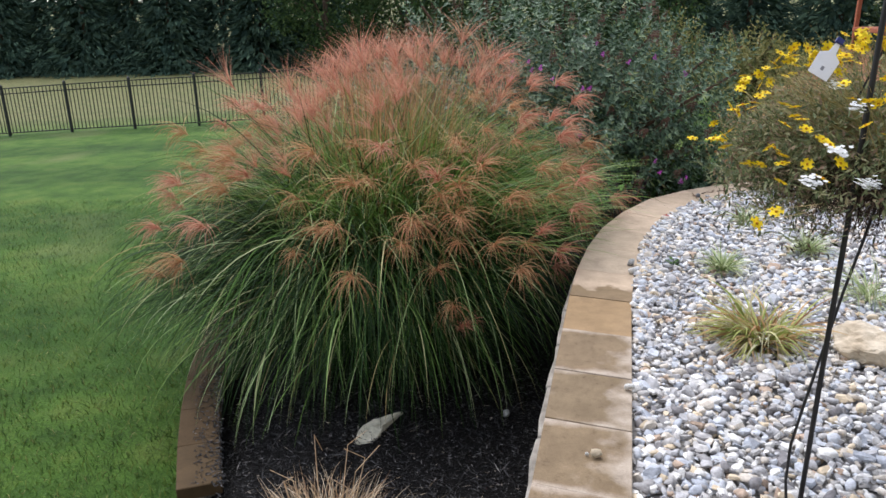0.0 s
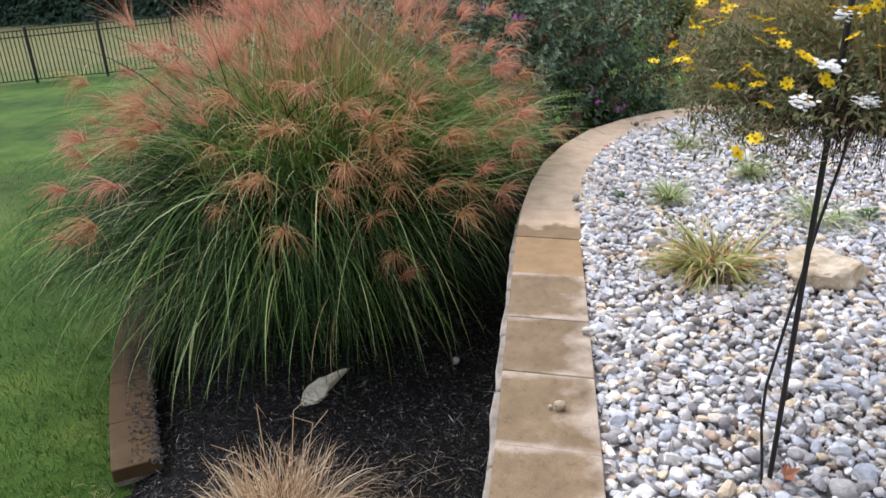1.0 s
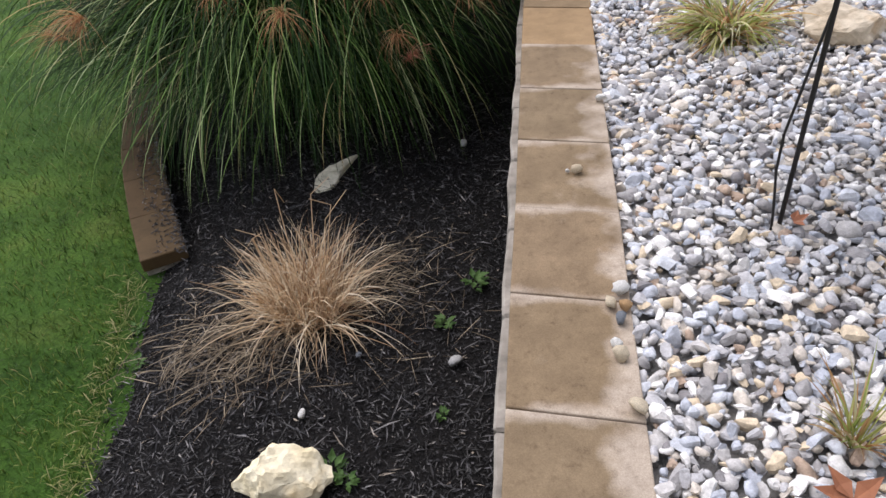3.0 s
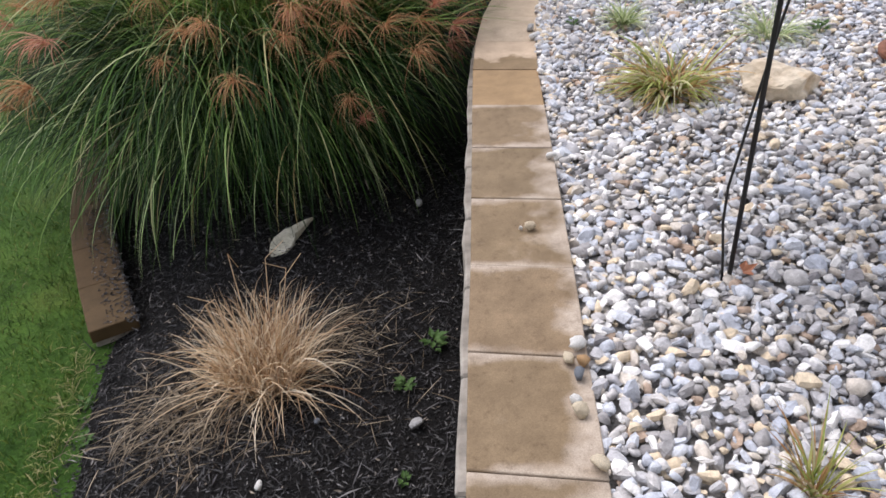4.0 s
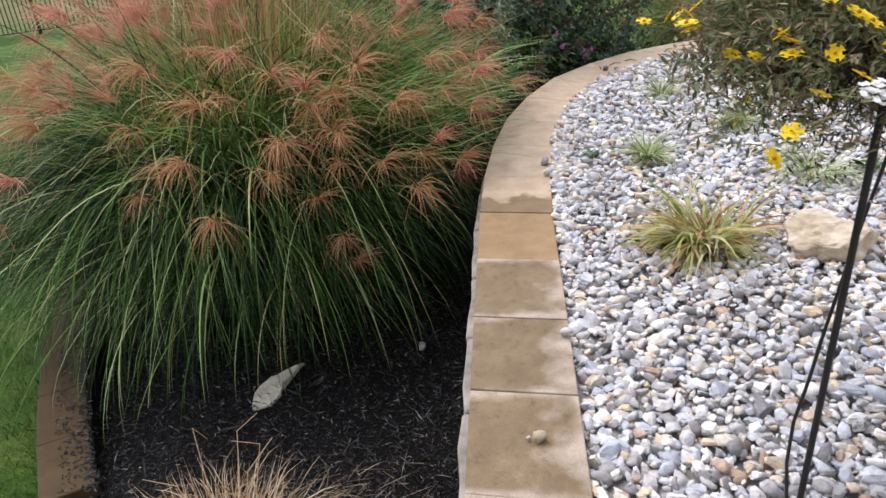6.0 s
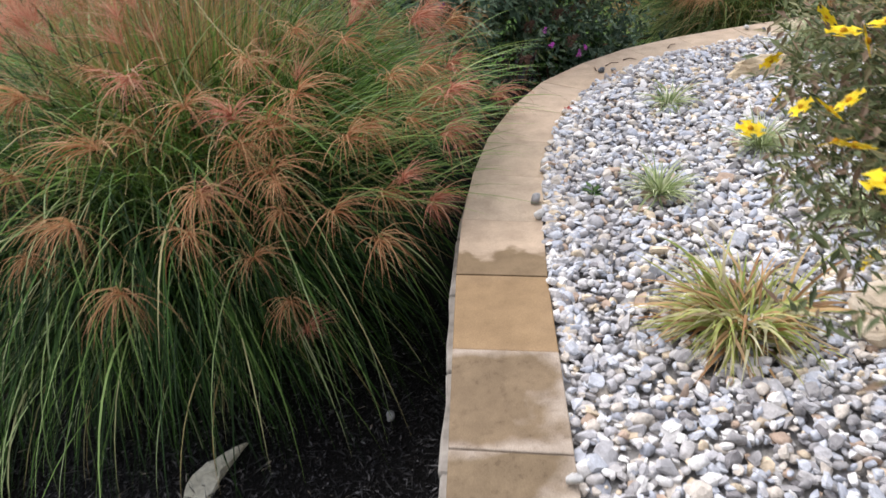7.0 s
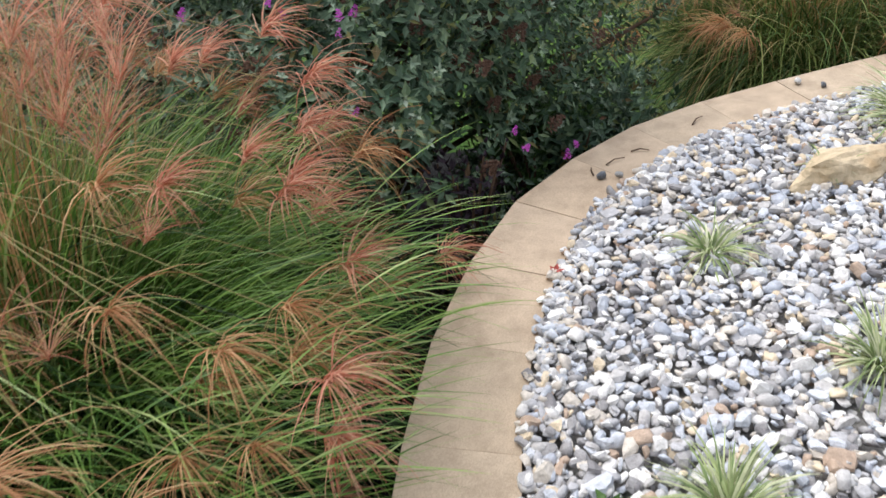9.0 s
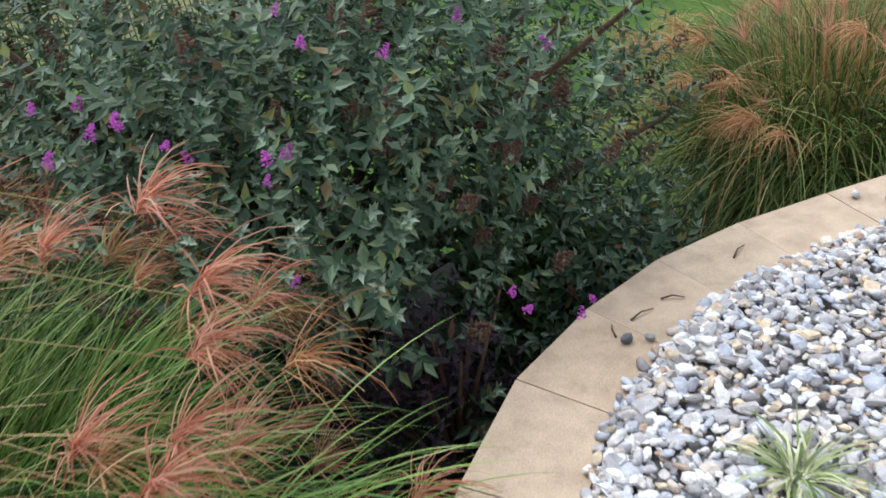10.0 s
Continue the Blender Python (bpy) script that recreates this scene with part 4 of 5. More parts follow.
# ---- butterfly bush ----
def leafy_shrub(name, at, label, radii, tips, leaf, per, mat, seed, flowers=0, group="", category="bush", lift=0.0, sparse=0.35, young=None, hollow=0.0):
    r = np.random.default_rng(seed)
    ob = thing(name, at, label, category, group)
    d = r.normal(size=(tips, 3))
    d /= np.linalg.norm(d, axis=1, keepdims=True)
    d[:, 2] = np.abs(d[:, 2]) * 1.0 - 0.35 * (r.uniform(0, 1, tips) < 0.35)
    shell = 1 - sparse * r.uniform(0, 1, tips) ** 1.6
    lump = np.array([1 + 0.26 * noise.noise(Vector(p) * 2.3 + Vector((seed, 0, 0))) + hollow * noise.noise(Vector(p) * 6.5 + Vector((0, seed, 0))) for p in d])
    c = np.array([0, 0, radii[2] * 0.42 + lift])
    p = c + d * np.array(radii) * np.array([1, 1, 0.62]) * (shell * lump)[:, None]
    p[:, 2] = np.maximum(p[:, 2], 0.12 + 0.1 * r.uniform(0, 1, tips))
    out = d * 0.8 + np.array([0, 0, 0.55]) + r.normal(0, 0.25, (tips, 3))
    out /= np.linalg.norm(out, axis=1, keepdims=True)
    k = np.arange(per)
    t = (k // 2) / max(per // 2 - 1, 1)
    ang = (k % 2) * np.pi + (k // 2) * 1.75
    side = np.cross(out, r.normal(size=(tips, 3)))
    side /= np.linalg.norm(side, axis=1, keepdims=True)
    side2 = np.cross(out, side)
    shoot = leaf * 2.6
    b = p[:, None] - out[:, None] * (shoot * (1 - t))[None, :, None]
    rad = side[:, None] * np.cos(ang)[None, :, None] + side2[:, None] * np.sin(ang)[None, :, None]
    way = rad * (1.0 - 0.55 * t)[None, :, None] + out[:, None] * (0.35 + 0.6 * t)[None, :, None] - np.array([0, 0, 0.35]) * (1 - t)[None, :, None]
    way = way + r.normal(0, 0.2, way.shape)
    L = leaf * (1.0 - 0.5 * t)[None] * r.uniform(0.7, 1.25, (tips, per))
    up = np.broadcast_to(out[:, None], way.shape)
    v, f = leaves(b.reshape(-1, 3), way.reshape(-1, 3), up.reshape(-1, 3), L.ravel(), L.ravel() * r.uniform(0.34, 0.5, L.size), 0.2)
    child("foliage", mesh_of("foliage", v, f, mat), ob, None, "", "stuff")
    # tip whorls take the paler colour that imitates light on them
    if young is not None:
        a_ = np.arange(6) * 1.05
        rad_ = side[:, None] * np.cos(a_)[None, :, None] + side2[:, None] * np.sin(a_)[None, :, None]
        pick_ = r.uniform(0, 1, tips) < 0.6
        way_ = (rad_ * 0.9 + out[:, None] * 0.6 + r.normal(0, 0.15, rad_.shape))[pick_]
        b_ = np.repeat(p[pick_] + out[pick_] * 0.01, 6, 0)
        L_ = leaf * r.uniform(0.25, 0.55, len(b_))
        v, f = leaves(b_, way_.reshape(-1, 3), np.repeat(out[pick_], 6, 0), L_, L_ * 0.44, 0.2)
        child("young_leaves", mesh_of("young_leaves", v, f, young), ob, None, "young leaves at the shoot tips, coloured paler as if silver-lit", "stuff")
    # limbs from the base towards some of the shoots
    for j in range(0, tips, max(tips // 26, 1)):
        q = Vector(p[j])
        mid_ = Vector((q.x * 0.35, q.y * 0.35, q.z * 0.6))
        part("limb", tube([(q.x * 0.06, q.y * 0.06, -0.05), mid_, q], 0.016 * radii[2], 5, 0.25), M_TWIG, ob, "", True)
    return ob, p, out


BUSH_AT = Vector((0.6, 7.35, -1.0))
bush, shoots, shoot_way = leafy_shrub("butterfly_bush", BUSH_AT, "large grey-green butterfly bush with magenta flower spikes", (2.05, 1.35, 2.6), 3300, 0.078, 14, M_BUSH, 11, sparse=0.55, young=M_BUSH_TIP, hollow=0.20)


def floret_cone(name, mat, length, seed, count=60):
    """A small flower spike of many tiny florets."""
    r = np.random.default_rng(seed)
    t, a = r.uniform(0, 1, count), r.uniform(0, 6.28, count)
    rad = length * 0.30 * (1 - 0.75 * t)
    b = np.stack([rad * 0.5 * np.cos(a), rad * 0.5 * np.sin(a), t * length], -1)
    w = np.stack([np.cos(a), np.sin(a), 0.4 + 0 * a], -1)
    v, f = leaves(b, w, np.tile([0, 0, 1.0], (count, 1)), rad * 0.9 + 0.004, np.full(count, length * 0.16), -0.2)
    return mesh_of(name, v, f, mat)


SPIKE, SPENT = floret_cone("flower_spike", M_MAGENTA, 0.055, 1), floret_cone("spent_spike", M_SPENT, 0.11, 2, 46)
FLOWERS = [(0.95, 6.10, 1.17), (1.00, 6.05, 1.09), (1.19, 6.05, 1.03), (1.69, 6.25, 0.92), (0.32, 6.10, 1.04), (0.44, 6.05, 1.04), (0.46, 6.00, 0.98), (0.53, 6.00, 0.99), (0.62, 6.00, 0.92), (0.67, 6.00, 0.87), (0.86, 5.98, 0.84), (0.90, 5.98, 0.84), (0.84, 5.98, 0.78), (1.44, 6.00, 0.28), (1.49, 6.05, 0.18), (1.67, 6.05, 0.10), (1.73, 6.10, 0.13), (0.84, 5.95, 0.49), (1.42, 6.2, 1.05), (0.30, 6.1, 0.9)]
for j, p in enumerate(FLOWERS):
    child("flower_spike", SPIKE, bush, Matrix.Translation(Vector(p) - BUSH_AT) @ Euler((0.5 * math.sin(j), 0.6 * math.cos(j * 2), j)).to_matrix().to_4x4() @ Matrix.Scale(0.62 + 0.08 * (j % 4), 4))
for j in range(0, len(shoots), 10):
    child("spent_spike", SPENT, bush, Matrix.Translation(shoots[j]) @ Vector(shoot_way[j]).to_track_quat("Z", "Y").to_matrix().to_4x4())

leafy_shrub("butterfly_bush", (1.95, 7.0, -1.0), "low young butterfly bush leaning towards the wall cap", (0.72, 0.5, 1.2), 300, 0.10, 14, M_BUSH, 17, sparse=0.5, young=M_BUSH_TIP)
leafy_shrub("green_perennial", (1.72, 6.88, -1.0), "low fresh green leafy perennial at the foot of the wall", (0.46, 0.30, 1.2), 150, 0.085, 12, M_WEED, 23, category="plant")
# added dark clump in place of the shaded lower part of the bush
leafy_shrub("bush_shade_clump", (1.22, 6.28, -1.0), "low dark purple leaf clump added for the shaded lower part of the bush", (0.42, 0.32, 1.15), 120, 0.075, 12, M_BUSH_SHADE, 14)


# ---- plain house wall, unseen, added to close the place and shade the plant fronts ----
shade_wall = thing("added_shade_wall", (0, 0, 0), "unseen plain beige clapboard wall added behind the gravel bed to shade the plants", "wall", "", "structure")
part("backing", box_bm((-9.0, -5.2, -1.4), (9.5, -4.3, 5.6)), M_SIDING, shade_wall)
for k in range(38):
    bm = bmesh.new()
    z0 = -1.1 + k * 0.176
    prof = [(-4.298, z0), (-4.268, z0), (-4.288, z0 + 0.172), (-4.298, z0 + 0.172)]
    ends = [[bm.verts.new((x, y, z)) for y, z in prof] for x in (-9.0, 9.5)]
    bm.faces.new(ends[0]), bm.faces.new(ends[1][::-1])
    for i in range(4):
        bm.faces.new((ends[0][i], ends[0][(i + 1) % 4], ends[1][(i + 1) % 4], ends[1][i]))
    part("board", bm, M_SIDING, shade_wall)


# ---- tufts of variegated sedge in the gravel ----
def tuft(at, label, count, length, mats, seed, name="sedge_tuft", spread=1.0, flop=0.0, stand=1.0, crown=0.03, broad=0.006):
    r = np.random.default_rng(seed)
    at = (at[0], at[1], float(gravel_z(at[0], at[1])) + 0.036)
    ob = thing(name, at, label, "plant", "tufts in the gravel")
    for mat, share, nm in mats:
        n = int(count * share)
        az = r.uniform(0, 6.28, n)
        az = np.where(r.uniform(0, 1, n) < flop, r.normal(3.7, 0.7, n), az)
        rad = crown * np.sqrt(r.uniform(0, 1, n))
        q = r.uniform(0, 1, n) ** 1.35
        low_ = 1.0 if nm == "leaves" else 1.3
        base = np.stack([rad * np.cos(az), rad * np.sin(az), np.full(n, -0.02)], -1)
        v, f, _ = ribbons(base, az + r.normal(0, 0.7, n), (12 + 52 * q * spread) * stand * low_, np.minimum((92 + 52 * q * spread + r.normal(0, 22, n)) * stand, 158), length * r.uniform(0.4, 1.2, n), broad * r.uniform(0.6, 1.25, n), 7, 1.0, 0.6)
        v[:, 2] = np.maximum(v[:, 2], -0.012)
        child(nm, mesh_of(nm, v, f, mat), ob, None, "", "stuff")
    return ob


GREEN_DRY = [(M_TUFT, 0.68, "leaves"), (M_TUFT_DRY, 0.32, "dry_leaves")]
PALE = [(M_TUFT_PALE, 0.7, "leaves"), (M_TUFT_PALE, 0.3, "outer_leaves")]
tuft((1.50, 3.47, 0.012), "yellow-green variegated sedge with brown dry blades in gravel", 520, 0.29, GREEN_DRY, 1, flop=0.5, crown=0.11, broad=0.011, spread=1.45)
tuft((1.55, 4.36, -0.01), "small pale green variegated sedge tuft in gravel", 190, 0.21, PALE, 2, broad=0.007, stand=0.85)
tuft((2.16, 4.70, -0.01), "small green and cream sedge tuft in gravel", 190, 0.22, PALE, 3, broad=0.007, stand=0.85)
tuft((1.98, 5.36, -0.01), "small cream variegated sedge tuft in gravel", 90, 0.19, PALE, 4, broad=0.008, spread=1.2)
tuft((2.22, 3.98, -0.01), "loose pale sedge tuft in gravel", 160, 0.30, PALE, 5, spread=1.2, crown=0.08)
tuft((3.20, 6.02, -0.01), "dense pale variegated sedge near the wall", 300, 0.32, PALE, 6, broad=0.008, crown=0.06)
tuft((2.62, 5.72, -0.01), "small pale sedge tuft beside a boulder", 60, 0.15, PALE, 8)
tuft((1.0, 1.27, -0.01), "sparse sedge with green and orange blades in gravel", 80, 0.21, [(M_TUFT, 0.6, "leaves"), (M_TUFT_DRY, 0.4, "dry_leaves")], 7, stand=0.45)

# ---- rocks ----
def rock(at, size, mat, seed, label, turn=0, name="rock", tilt=0):
    ob = new(name, rocky(name, size, mat, seed))
    ob.matrix_basis = pose(*at, tilt, 0, turn)
    return tagged(ob, label, "rock")


rock((1.95, 3.33, 0.02), (0.42, 0.30, 0.25), M_ROCK, 3, "cream and tan angular rock in the pebbles", 12)
rock((2.66, 5.74, 0.025), (0.52, 0.30, 0.19), M_ROCK_TAN, 6, "flat tan rock lying in the pebbles", 20)
rock((-0.57, 1.97, -0.96), (0.37, 0.28, 0.30), M_ROCK_YELLOW, 8, "pale yellow boulder in the mulch", 15)

bm = bmesh.new()
outline = [(-0.17, -0.10), (-0.05, -0.115), (0.03, -0.05), (0.07, 0.03), (0.24, 0.13), (0.06, 0.115), (-0.06, 0.09), (-0.12, 0.03)]
lo, hi = [bm.verts.new((x, y, 0)) for x, y in outline], [bm.verts.new((x * 0.92, y * 0.9, 0.045)) for x, y in outline]
bm.faces.new(hi), bm.faces.new(lo[::-1])
for i in range(len(lo)):
    bm.faces.new((lo[i], lo[(i + 1) % len(lo)], hi[(i + 1) % len(lo)], hi[i]))
bmesh.ops.bevel(bm, geom=bm.edges[:], offset=0.008, segments=2, affect="EDGES")
bmesh.ops.triangulate(bm, faces=bm.faces[:])
bmesh.ops.subdivide_edges(bm, edges=bm.edges[:], cuts=2)
for vert in bm.verts:
    vert.co += Vector((noise.noise(vert.co * 30), noise.noise(vert.co * 30 + Vector((5, 1, 2))), 0.8 * noise.noise(vert.co * 22 + Vector((1, 7, 3))))) * 0.011
flat_stone = new("flat_stone", bm_mesh("flat_stone", bm, M_ROCK_GREY))
flat_stone.matrix_basis = pose(-0.50, 4.05, -0.995, 14, -6, 20) @ Matrix.Scale(0.9, 4)
tagged(flat_stone, "flat pointed grey-green stone lying on mulch", "stone")

STONE_TONES = {"white": (0.80, 0.79, 0.76), "cream": (0.72, 0.62, 0.46), "orange": (0.52, 0.33, 0.17), "dark grey": (0.20, 0.22, 0.25), "grey": (0.46, 0.46, 0.46), "tan": (0.60, 0.50, 0.36)}
STONE_MESHES = {tone: [mesh_of("loose_pebble", PEB_V[k] * np.array([1, 0.86, 0.72]) / 2, PEB_F, m, True) for k in (3, 7, 12)] for tone, m in
                ((tone, rock_material(tone.replace(" ", "_") + "_pebble", tuple(0.9 * v_ for v_ in c), c, tuple(min(1, 1.1 * v_) for v_ in c))) for tone, c in STONE_TONES.items())}
CAP, MULCH = "wall cap", "mulch"
LOOSE = [(0.602, 2.42, 0.046, "tan", CAP), (0.572, 2.43, 0.018, "white", CAP), (0.793, 2.905, 0.05, "white", CAP), (1.014, 4.285, 0.06, "white", CAP), (1.033, 4.42, 0.062, "grey", CAP),
         (0.604, 1.805, 0.062, "white", CAP), (0.571, 1.76, 0.048, "cream", CAP), (0.606, 1.745, 0.05, "orange", CAP), (0.578, 1.70, 0.046, "dark grey", CAP), (0.545, 1.611, 0.036, "white", CAP),
         (0.545, 1.57, 0.052, "cream", CAP), (0.55, 1.40, 0.06, "cream", CAP), (1.60, 5.65, 0.045, "tan", CAP), (1.803, 6.02, 0.05, "dark grey", CAP), (1.873, 6.0, 0.04, "grey", CAP),
         (3.0, 6.585, 0.05, "white", CAP), (3.08, 6.5, 0.04, "dark grey", CAP), (0.127, 2.55, 0.075, "grey", MULCH), (-0.535, 2.32, 0.05, "white", MULCH), (0.30, 4.3, 0.06, "grey", MULCH), (-0.30, 2.62, 0.04, "dark grey", MULCH)]
for j, (x, y, size, tone, where) in enumerate(LOOSE):
    ob = new("loose_pebble", STONE_MESHES[tone][j % 3])
    z = 0.002 if where == CAP else float(mulch_z(x, y)) + 0.006
    ob.matrix_basis = Matrix.Translation((x, y, z + size * 0.30)) @ Matrix.Rotation(j * 1.3, 4, "Z") @ Matrix.Scale(size, 4)
    tagged(ob, f"loose {tone} rounded pebble resting on the {where}", "pebble", "loose pebbles")

# ---- dead grass clump in the mulch ----
dead = thing("dead_grass_clump", (-0.57, 2.97, -1.03), "dried straw-coloured ornamental grass clump in mulch", "grass", size=1.12)
n = 950
az, q = rng.uniform(0, 6.28, n), rng.uniform(0, 1, n)
rb = np.sqrt(rng.uniform(0, 1, n))
base = np.stack([0.16 * rb * np.cos(az) + 0.02, 0.13 * rb * np.sin(az), np.full(n, -0.02)], -1)
way = az + rng.normal(0, 1.5, n)
v, f, _ = ribbons(base, way, 4 + 62 * q + rng.normal(0, 14, n), 25 + 80 * q + rng.uniform(-30, 80, n), rng.uniform(0.10, 0.44, n) * (1.25 - 0.30 * q) * (1 - 0.12 * np.sin(way)), rng.uniform(0.0035, 0.0075, n), 6, 1.6, 0.8)
# stalks that are snapped and hang from the break
n = 240
az = rng.uniform(0, 6.28, n)
base = np.stack([0.17 * np.cos(az) * rng.uniform(0, 1, n), 0.15 * np.sin(az) * rng.uniform(0, 1, n), np.full(n, -0.02)], -1)
v2, f2, _ = ribbons(base, az + rng.normal(0, 0.7, n), rng.uniform(0, 50, n), rng.uniform(90, 175, n), rng.uniform(0.20, 0.46, n), rng.uniform(0.003, 0.006, n), 8, 5.0, 0.5)
v, f = joined([(v, f), (v2, f2)])
child("straw", mesh_of("straw", v, f, M_STRAW), dead, None, "", "stuff")
# weathered culms lying round the foot, most on one side
n = 900
side = rng.uniform(0, 1, n) < 0.68
fx = np.where(side, rng.normal(-0.27, 0.16, n), rng.normal(0.30, 0.12, n))
fy = np.where(side, rng.normal(-0.17, 0.15, n), rng.normal(0.18, 0.10, n))
way = np.where(side, 3.9, 0.3) + rng.normal(0, 0.7, n)
v, f, _ = ribbons(np.stack([fx, fy, rng.uniform(-0.01, 0.07, n)], -1), way, rng.uniform(62, 92, n), rng.uniform(88, 118, n), rng.uniform(0.05, 0.20, n), rng.uniform(0.002, 0.004, n), 4, 1.0, 0.6)
child("fallen_straw", mesh_of("fallen_straw", v, f, M_STRAW_GREY), dead, None, "weathered grey-brown culms lying flat", "stuff")
for j in range(14):
    a, h = j * 2.4, 0.30 + 0.035 * (j % 7)
    r1 = 0.06 + 0.02 * (j % 4)
    knee = (r1 * 2.2 * math.cos(a), r1 * 2.2 * math.sin(a), h)
    tip_ = (knee[0] + 0.10 * math.cos(a + j), knee[1] + 0.10 * math.sin(a + j), h * (0.72 + 0.5 * (j % 2)))
    part("dry_stalk", tube([(r1 * math.cos(a), r1 * math.sin(a), -0.02), (r1 * 1.7 * math.cos(a), r1 * 1.7 * math.sin(a), h * 0.6), knee, tip_], 0.0028, 5, 0.5), M_STRAW, dead, "pale bent stalk")
n = 340
az = rng.uniform(0, 6.28, n)
rad = rng.uniform(0.1, 0.75, n)
bx, by = -0.42 + rad * np.cos(az), 3.0 + 0.8 * rad * np.sin(az)
v, f, _ = ribbons(np.stack([bx, by, mulch_z(bx, by) + 0.012], -1), rng.uniform(0, 6.28, n), np.full(n, 84.0), np.full(n, 94.0), rng.uniform(0.04, 0.22, n), rng.uniform(0.0018, 0.0038, n), 4)
tagged(new("fallen_straw", mesh_of("fallen_straw", v, f, M_STRAW_GREY)), "loose straw strands scattered on mulch", "straw", "", "stuff")


# ---- weeds ----
def weed(at, size, seed, where="mulch"):
    r = np.random.default_rng(seed)
    ob = thing("weed", at, f"small green weed sprouting in the {where}", "weed", "weeds")
    n = 16
    a = r.uniform(0, 6.28, n)
    h = r.uniform(0.0, 1.0, n) * size
    b = np.stack([0.2 * size * np.cos(a), 0.2 * size * np.sin(a), h * 0.7], -1)
    v, f = leaves(b, np.stack([np.cos(a), np.sin(a), r.uniform(0.1, 0.8, n)], -1), np.tile([0, 0, 1.0], (n, 1)), np.full(n, size * 0.6), np.full(n, size * 0.36))
    child("leaves", mesh_of("leaves", v, f, M_WEED), ob)
    part("stalk", tube([(0, 0, -0.01), (0.004, 0, size * 0.4), (0, 0, size * 0.8)], 0.003, 5), M_WEED, ob)


for j, (x, y, s) in enumerate(((0.255, 3.02, 0.13), (0.098, 2.78, 0.10), (0.054, 2.26, 0.06), (-0.39, 2.04, 0.13), (-0.33, 1.99, 0.09), (-1.37, 2.8, 0.08), (-1.45, 3.05, 0.08))):
    weed((x, y, float(mulch_z(x, y))), s * 0.75, j)
weed((1.28, 4.42, -0.005), 0.065, 20, "gravel")
weed((2.48, 3.95, -0.005), 0.08, 22, "gravel")

# ---- small litter ----
for j, (x, y, z, m, s, lab) in enumerate(((1.19, 2.05, 0.0, M_LEAF_DRY, 0.055, "fallen orange leaf on the pebbles"), (1.43, 5.40, 0.02, M_RED, 0.038, "small red fallen petal on the pebbles"),
                                          (0.92, 1.12, 0.01, M_LEAF_DRY, 0.08, "fallen orange leaf on the pebbles"))):
    v, f = leaves(np.zeros((3, 3)), np.array([[1, 0.2, 0.5], [0.6, 0.9, 0.3], [0.2, -1, 0.6]]), np.tile([0, 0, 1.0], (3, 1)), np.full(3, s), np.full(3, s * 0.55))
    ob = new("fallen_leaf", mesh_of("fallen_leaf", v, f, m))
    ob.matrix_basis = pose(x, y, z, 0, 0, 50 * j)
    tagged(ob, lab, "leaf", "litter")
for j, (x, y, a, L) in enumerate(((1.86, 6.12, 20, 0.10), (1.78, 6.05, 80, 0.07), (2.0, 6.2, -15, 0.08), (2.35, 6.35, 40, 0.10))):
    ob = new("twig", bm_mesh("twig", tube([(0, 0, 0.004), (L * 0.5, 0.006, 0.012), (L, 0, 0.005)], 0.004, 5, 0.5), M_TWIG))
    ob.matrix_basis = pose(x, y, 0.002, 0, 0, a)
    tagged(ob, "dark twig lying on the wall cap", "twig", "litter")

# ---- shepherd's hook ----
POLE = Vector((1.153, 2.06, -0.03))
hook = thing("shepherd_hook", POLE, "black steel shepherd's hook pole standing in the gravel", "pole")
curve = [(0, 0, -0.1), (0.0, -0.002, 0.7), (0.01, 0.01, 1.5), (0.04, 0.05, 1.95)]
curve += [(0.04 + 0.13 * (1 - math.cos(a)), 0.05 + 0.10 * (1 - math.cos(a)), 1.95 + 0.15 * math.sin(a)) for a in np.linspace(0.3, math.pi, 9)] + [(0.32, 0.27, 1.90), (0.36, 0.30, 1.88)]
part("pole", tube(curve, 0.0075, 8), M_BLACK_METAL, hook, "", True)
part("side_rod", tube([(-0.012, 0, -0.08), (-0.03, 0, 0.08), (-0.05, 0, 0.22), (-0.052, 0, 0.34), (-0.035, 0.0, 0.46), (-0.012, 0.02, 0.54), (0.015, 0.035, 0.66), (0.045, 0.05, 0.80), (0.085, 0.07, 0.95), (0.13, 0.10, 1.12)], 0.0042, 6), M_BLACK_METAL, hook, "thin black rod twisted beside the pole", True)

# ---- hanging basket with yellow and white flowers ----
BASKET = Vector((1.44, 2.26, 0.98))
basket = thing("flower_basket", BASKET, "overgrown hanging basket of yellow and white flowers with dry trailing stems", "flowers")
part("liner", lathe([(0.10, -0.02), (0.19, 0.03), (0.235, 0.12), (0.24, 0.15), (0.215, 0.15), (0.20, 0.11)]), M_COCO, basket, "brown coco fibre liner", True)
part("rim", tube([(0.245 * math.cos(a), 0.245 * math.sin(a), 0.15) for a in np.linspace(0, 6.2832, 25)], 0.005, 6), M_BLACK_METAL, basket, "", True)
for j in range(3):
    a = j * 2.094 + 0.6
    part("hanger_wire", tube([(0.245 * math.cos(a), 0.245 * math.sin(a), 0.15), (0.1 * math.cos(a), 0.1 * math.sin(a), 0.6), (0.03, 0.03, 0.87)], 0.003, 5), M_BLACK_METAL, basket)
n = 4200
d = rng.normal(size=(n, 3))
d /= np.linalg.norm(d, axis=1, keepdims=True)
d[:, 2] = np.where(rng.uniform(0, 1, n) < 0.72, np.abs(d[:, 2]), -0.55 * np.abs(d[:, 2]))
